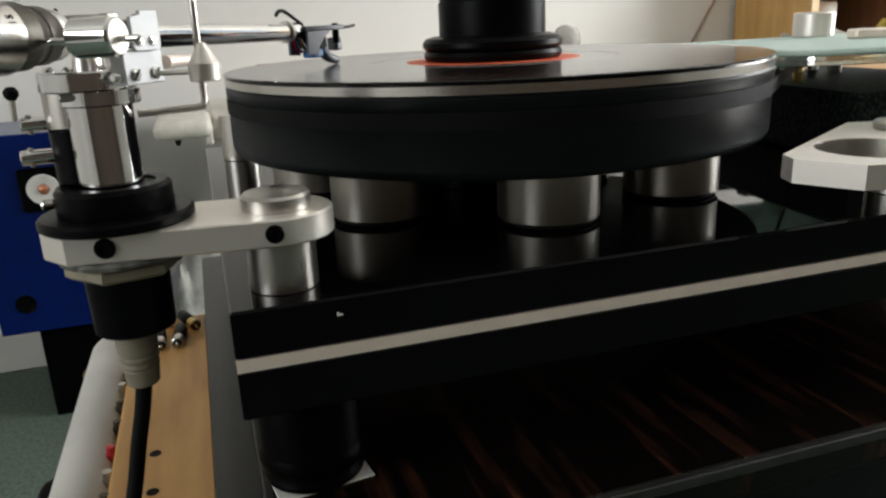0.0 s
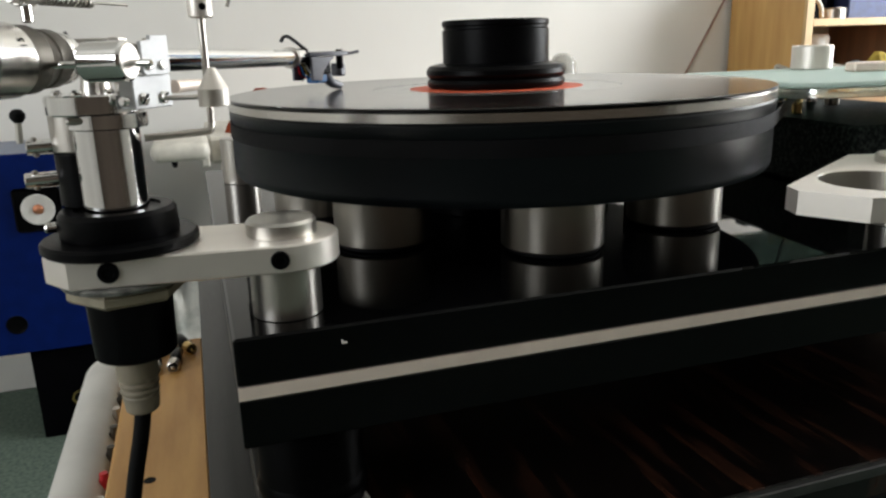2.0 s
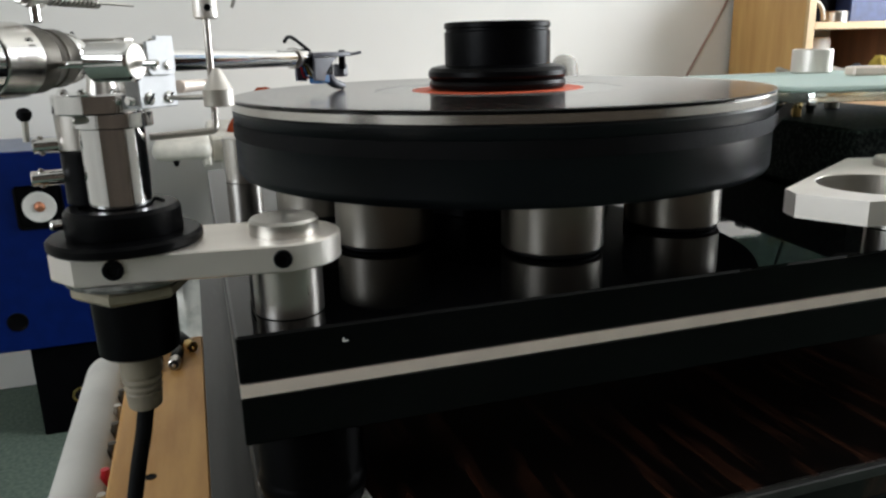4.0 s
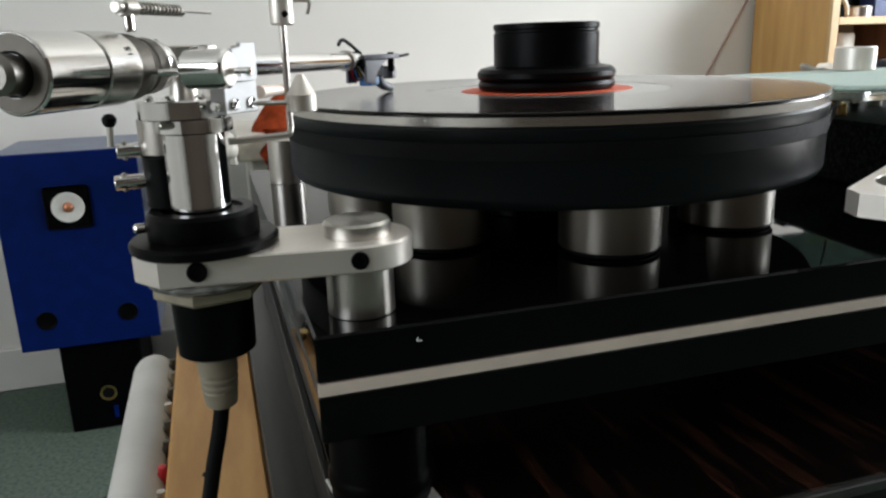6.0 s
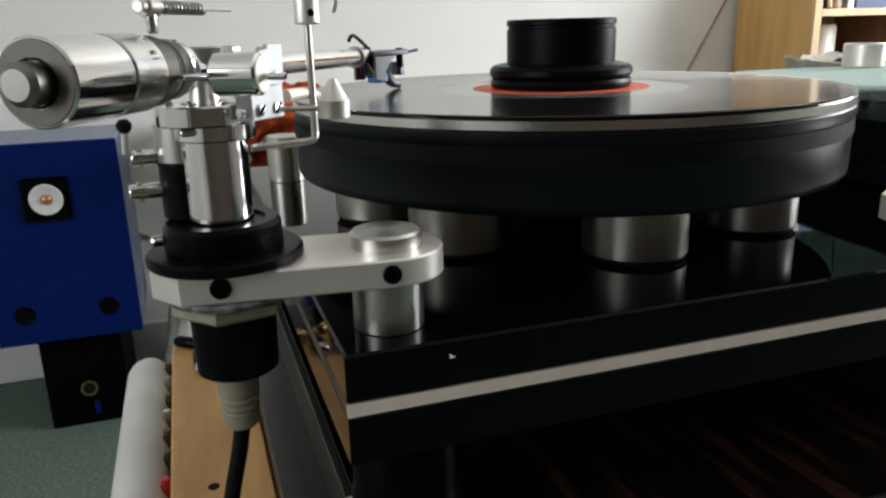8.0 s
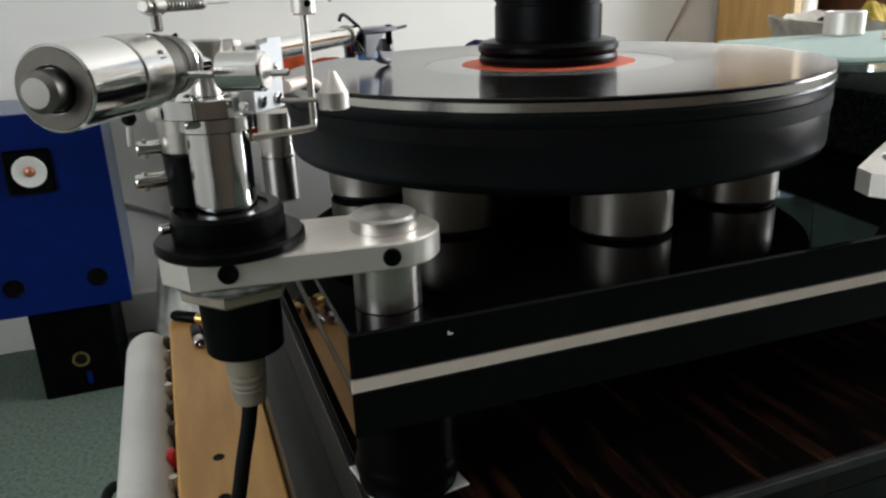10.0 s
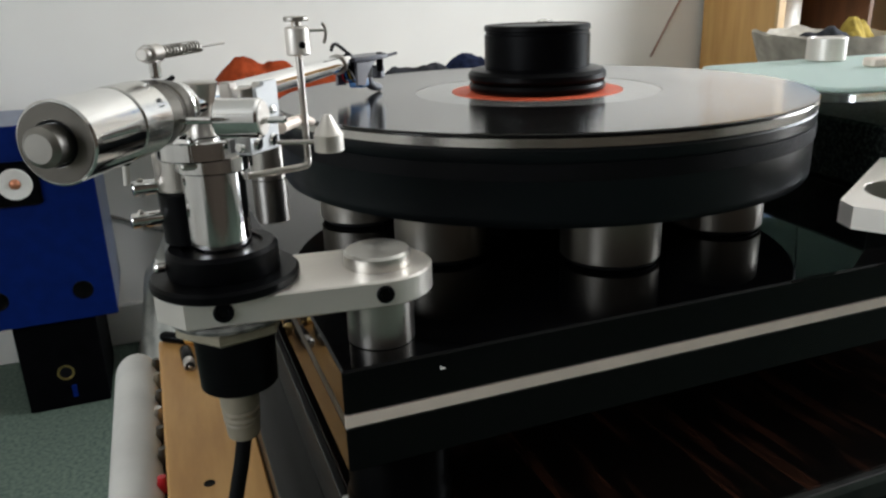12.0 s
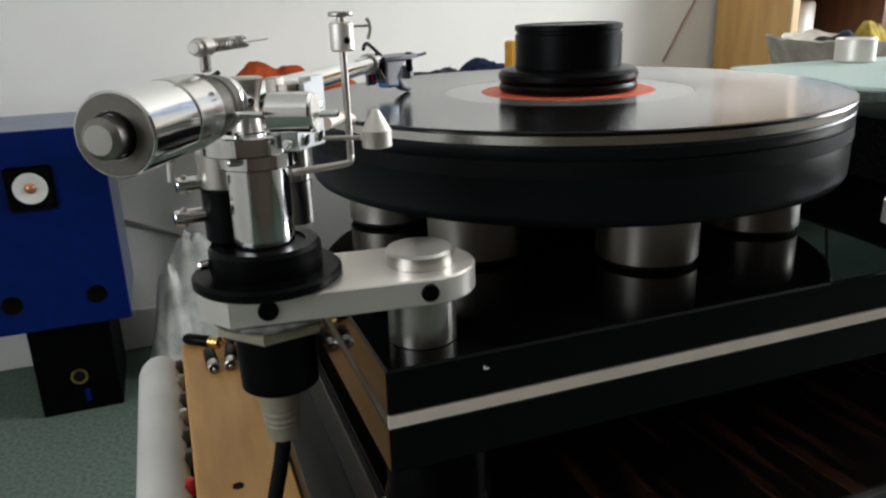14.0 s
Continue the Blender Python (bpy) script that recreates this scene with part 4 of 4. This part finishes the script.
# ---- far side of the room ----
def speaker():
    root = thing("loudspeaker", (-.33, 1.64, -.512), "bright blue loudspeaker with a small white-coned tweeter", "loudspeaker")
    part("cabinet", box(-.474, -.187, 1.514, 1.80, -.512, -.080, .003), BLUE_SIDE, root, "blue-grey cabinet")
    part("baffle", box(-.475, -.186, 1.500, 1.5135, -.513, -.079, .002), BLUE, root, "deep blue front baffle")
    pl = part("tweeter_plate", box(-.381, -.289, 1.4965, 1.4998, -.243, -.150, .006), BLACK, root, "black square tweeter plate")
    part("cone", lathe([(.0315, -.001), (.0330, .0015), (.0315, .003), (.0240, .002), (.0110, -.0005), (.0110, -.001)], (-.3350, 1.4960, -.1965), (0, -1, 0), 48, None, True), WHITE, pl, "white cone")
    part("dome", lathe([(.0108, -.0005), (.0095, .004), (.0060, .0068), (0, .008)], (-.3350, 1.4960, -.1965), (0, -1, 0), 32), COPPER, pl, "copper-coloured dome")
    for x in (-.415, -.248):
        part("port", lathe([(0, -.0005), (.0160, -.0005), (.0180, .0004), (.0200, .0010), (.0212, .0002), (.0212, -.0015), (0, -.0015)], (x, 1.4990, -.4455), (0, -1, 0), 36), BLACK, root, "black round socket")


speaker()


def speaker_stand():
    root = thing("speaker_stand", (-.32, 1.62, FLOOR), "black box-shaped loudspeaker stand on the carpet", "stand")
    part("body", box(-.405, -.236, 1.515, 1.76, FLOOR, -.5135, .003), SPK_BLACK, root)
    part("hole_rim", lathe([(.0130, -.001), (.0185, -.001), (.0185, .0004), (.0165, .0007), (.0130, -.0006)], (-.3180, 1.5140, -.6420), (0, -1, 0), 36, None, True), BRASS, root, "brass-coloured ring")
    # Solid black disc in place of the dark inside of the hole.
    part("hole", rod(.0128, -.001, .0006, (-.3180, 1.5140, -.6420), (0, -1, 0), .0002, 36), RUBBER, root)
    part("tag", box(-.3120, -.3020, 1.5118, 1.5145, -.705, -.675, .0005), BLUE, root, "small blue tag")


speaker_stand()


def bookcase():
    root = thing("bookcase", (2.0, 1.66, FLOOR), "oak-effect bookcase with pale shelf edges, part filled", "bookcase")
    part("side", box(1.640, 1.660, 1.512, 1.82, FLOOR, .322, .001), PINE, root, "oak-effect side panel")
    part("side_edge", box(1.638, 1.664, 1.500, 1.5118, FLOOR, .322, .001), PINE_EDGE, root, "pale front edging")
    part("side", box(2.440, 2.460, 1.512, 1.82, FLOOR, .322, .001), PINE, root)
    part("side_edge", box(2.438, 2.462, 1.500, 1.5118, FLOOR, .322, .001), PINE_EDGE, root)
    part("back", box(1.661, 2.439, 1.805, 1.82, FLOOR, .322, .0), BACK_GREY, root, "pale grey back board")
    for z in (-.70, -.26, .132, .303):
        sh = part("shelf", box(1.661, 2.439, 1.514, 1.804, z, z + .018, .001), PINE, root)
        part("shelf_edge", box(1.665, 2.437, 1.501, 1.5135, z - .001, z + .019, .001), PINE_EDGE, sh)
    part("cord", tube([(1.715, 1.70, .131), (1.712, 1.69, .04), (1.718, 1.68, -.04), (1.712, 1.68, -.2415)], .004, 10), RUBBER, root, "black hanging cord")
    part("middle", box(2.02, 2.036, 1.53, 1.804, -.241, .131, .001), DIM_WOOD, root, "brown upright divider")


bookcase()
SH = 0.150
single("headphones", tube([(1.700, 1.56, SH + .006), (1.695, 1.56, SH + .035), (1.718, 1.56, SH + .058), (1.742, 1.56, SH + .035), (1.748, 1.56, SH + .006)], .006, 14), CREAM, (1.72, 1.56, SH), "pale looped handle standing on the shelf", "handle")
single("silver_tin", lathe([(0, SH), (.034, SH), (.034, SH + .028), (.031, SH + .032), (0, SH + .032)], (1.800, 1.57, 0), n=36), STEEL, (1.80, 1.57, SH), "low silver tin on the shelf", "tin")
single("black_box", box(1.775, 1.86, 1.63, 1.79, SH, SH + .15, .003), SPK_BLACK, (1.82, 1.7, SH), "black box standing on the shelf", "box")
single("dark_box", box(1.865, 2.05, 1.58, 1.79, SH, SH + .12, .003), BOOK_BLUE, (1.95, 1.7, SH), "dark blue box file lying on the shelf", "box")
single("white_canister", lathe([(0, -.2415), (.050, -.2415), (.056, -.236), (.060, .100), (.056, .108), (0, .110)], (1.800, 1.66, 0), n=40), CREAM, (1.80, 1.66, -.2415), "tall white canister on the shelf", "canister")


def basket():
    root = thing("basket", (1.52, 1.20, -.2203), "round grey basket heaped with cloths", "basket")
    bm = lathe([(0, -.2203), (.11, -.2203), (.150, -.05), (.172, .026), (.167, .031), (.160, .024), (.145, -.03), (0, -.03)], (1.52, 1.20, 0), n=72)
    for v in bm.verts:
        if v.co.z > -.21:
            k = noise.noise(v.co * 14) * .020 + noise.noise(v.co * 37) * .008
            v.co += Vector((v.co.x - 1.52, v.co.y - 1.20, 0)).normalized() * k
            v.co.z += k * 0.9
    part("bowl", bm, LINEN, root, "crumpled grey cloth rim")


single("side_table", box(1.40, 2.1, 1.06, 1.42, -.25, -.2205, .003), PINE, (1.75, 1.2, -.25), "low oak-effect side table top under the basket", "table")
for x in (1.43, 2.04):
    for y in (1.08, 1.36):
        single("table_leg", box(x, x + .03, y, y + .03, FLOOR, -.2502, .002), PINE, (x, y, FLOOR), "square oak-effect table leg", "leg", "side table legs")
basket()
single("dark_cloth", heap(1.47, 1.17, .005, .085, .10, .045, 3), DARK_CLOTH, (1.47, 1.17, .005), "dark crumpled cloth in the basket", "cloth")
single("ochre_cloth", heap(1.585, 1.19, -.01, .085, .10, .095, 7), OCHRE, (1.585, 1.19, -.01), "ochre yellow crumpled cloth in the basket", "cloth")
single("linen_cloth", heap(1.88, 1.22, -.2203, .19, .16, .30, 11), LINEN, (1.88, 1.22, -.2203), "pale grey crumpled cloth on the table", "cloth")

single("plastic_sack", heap(-.030, 1.665, FLOOR, .150, .14, .31, 12, n=64, peaks=6, rough=.42), SACK, (-.075, 1.665, FLOOR), "crumpled pale plastic sack on the carpet beside the loudspeaker", "sack")

# low bench along the wall with clothes on it
def bench():
    root = thing("low_bench", (.55, 1.60, FLOOR), "pale low bench against the wall", "bench")
    part("seat", box(.02, 1.15, 1.40, 1.80, -.115, -.060, .006), CREAM, root)
    part("armrest", box(-.085, .0195, 1.20, 1.398, -.080, -.046, .0155, None, None, 5), CREAM, root, "rounded cream armrest")
    part("screw_tip", lathe([(0, -.092), (.004, -.090), (.006, -.0805), (0, -.0805)], (-.045, 1.22, 0), n=16), RUBBER, root, "dark screw tip")
    part("armrest_support", box(.002, .0195, 1.36, 1.398, -.115, -.0802, .003), CREAM, root)
    for x in (.05, 1.08):
        for y in (1.43, 1.73):
            part("leg", box(x, x + .04, y, y + .04, FLOOR, -.1155, .003), CREAM, root)


bench()
def fleece():
    root = thing("rust_fleece", (.2, 1.45, -.0605), "rust-red fleece in a heap on the bench, hanging over its edge", "fleece")
    part("body", heap(.225, 1.50, -.0605, .165, .10, .105, 5, n=60, peaks=3, rough=.26), RED, root)
    bm = bmesh.new()
    rows = []
    for i in range(25):
        row = []
        for j in range(25):
            u, v = i / 24, j / 24
            z = -.045 - .125 * v * (0.8 + 0.2 * math.sin(u * 7))
            y = 1.380 - .03 * math.sin(u * 15 + v * 5) * (0.3 + v) - .012 * noise.noise(Vector((u * 5, v * 5, 2)))
            row.append(bm.verts.new((.075 + .20 * u + .02 * noise.noise(Vector((v * 3, 1, u))), y, z)))
        rows.append(row)
    for i in range(24):
        for j in range(24):
            bm.faces.new((rows[i][j], rows[i + 1][j], rows[i + 1][j + 1], rows[i][j + 1]))
    bmesh.ops.solidify(bm, geom=bm.faces[:], thickness=.012)
    part("drape", bm, RED, root, sharp=60)


fleece()
single("dark_sweater", heap(.55, 1.50, -.0605, .10, .09, .062, 21, n=56, rough=.32), DARK_CLOTH, (.6, 1.5, -.06), "dark grey knitted garment on the bench", "garment")
single("navy_sweater", heap(.70, 1.52, -.0605, .12, .09, .068, 25, n=56, rough=.30), NAVY, (.78, 1.52, -.06), "navy knitted garment on the bench", "garment")
single("yellow_handle", prism([(0.739, 1.44), (0.783, 1.44), (0.783, 1.47), (0.733, 1.47)], -.0602, 0.050, .004), YELLOW, (0.753, 1.45, -.06), "yellow plastic handle standing on the bench", "handle")
single("clear_dome", lathe([(.0, .086), (.014, .084), (.025, .076), (.032, .060), (.034, .03), (.034, -.0598), (.031, -.0598), (.031, .03), (.029, .058), (.022, .072), (.012, .080), (0, .082)], (.850, 1.42, 0), n=40), CLEAR, (.85, 1.42, -.06), "clear plastic dome on the bench", "dome")
single("black_lead", tube([(-.1080, .196, -.142), (-.1085, .180, -.132), (-.1105, .160, -.130), (-.1120, .10, -.150), (-.114, .0, -.30), (-.118, .05, -.722)], .0030, 12), RUBBER, (-.118, .05, FLOOR), "black lead hanging beside the pale tube", "lead")
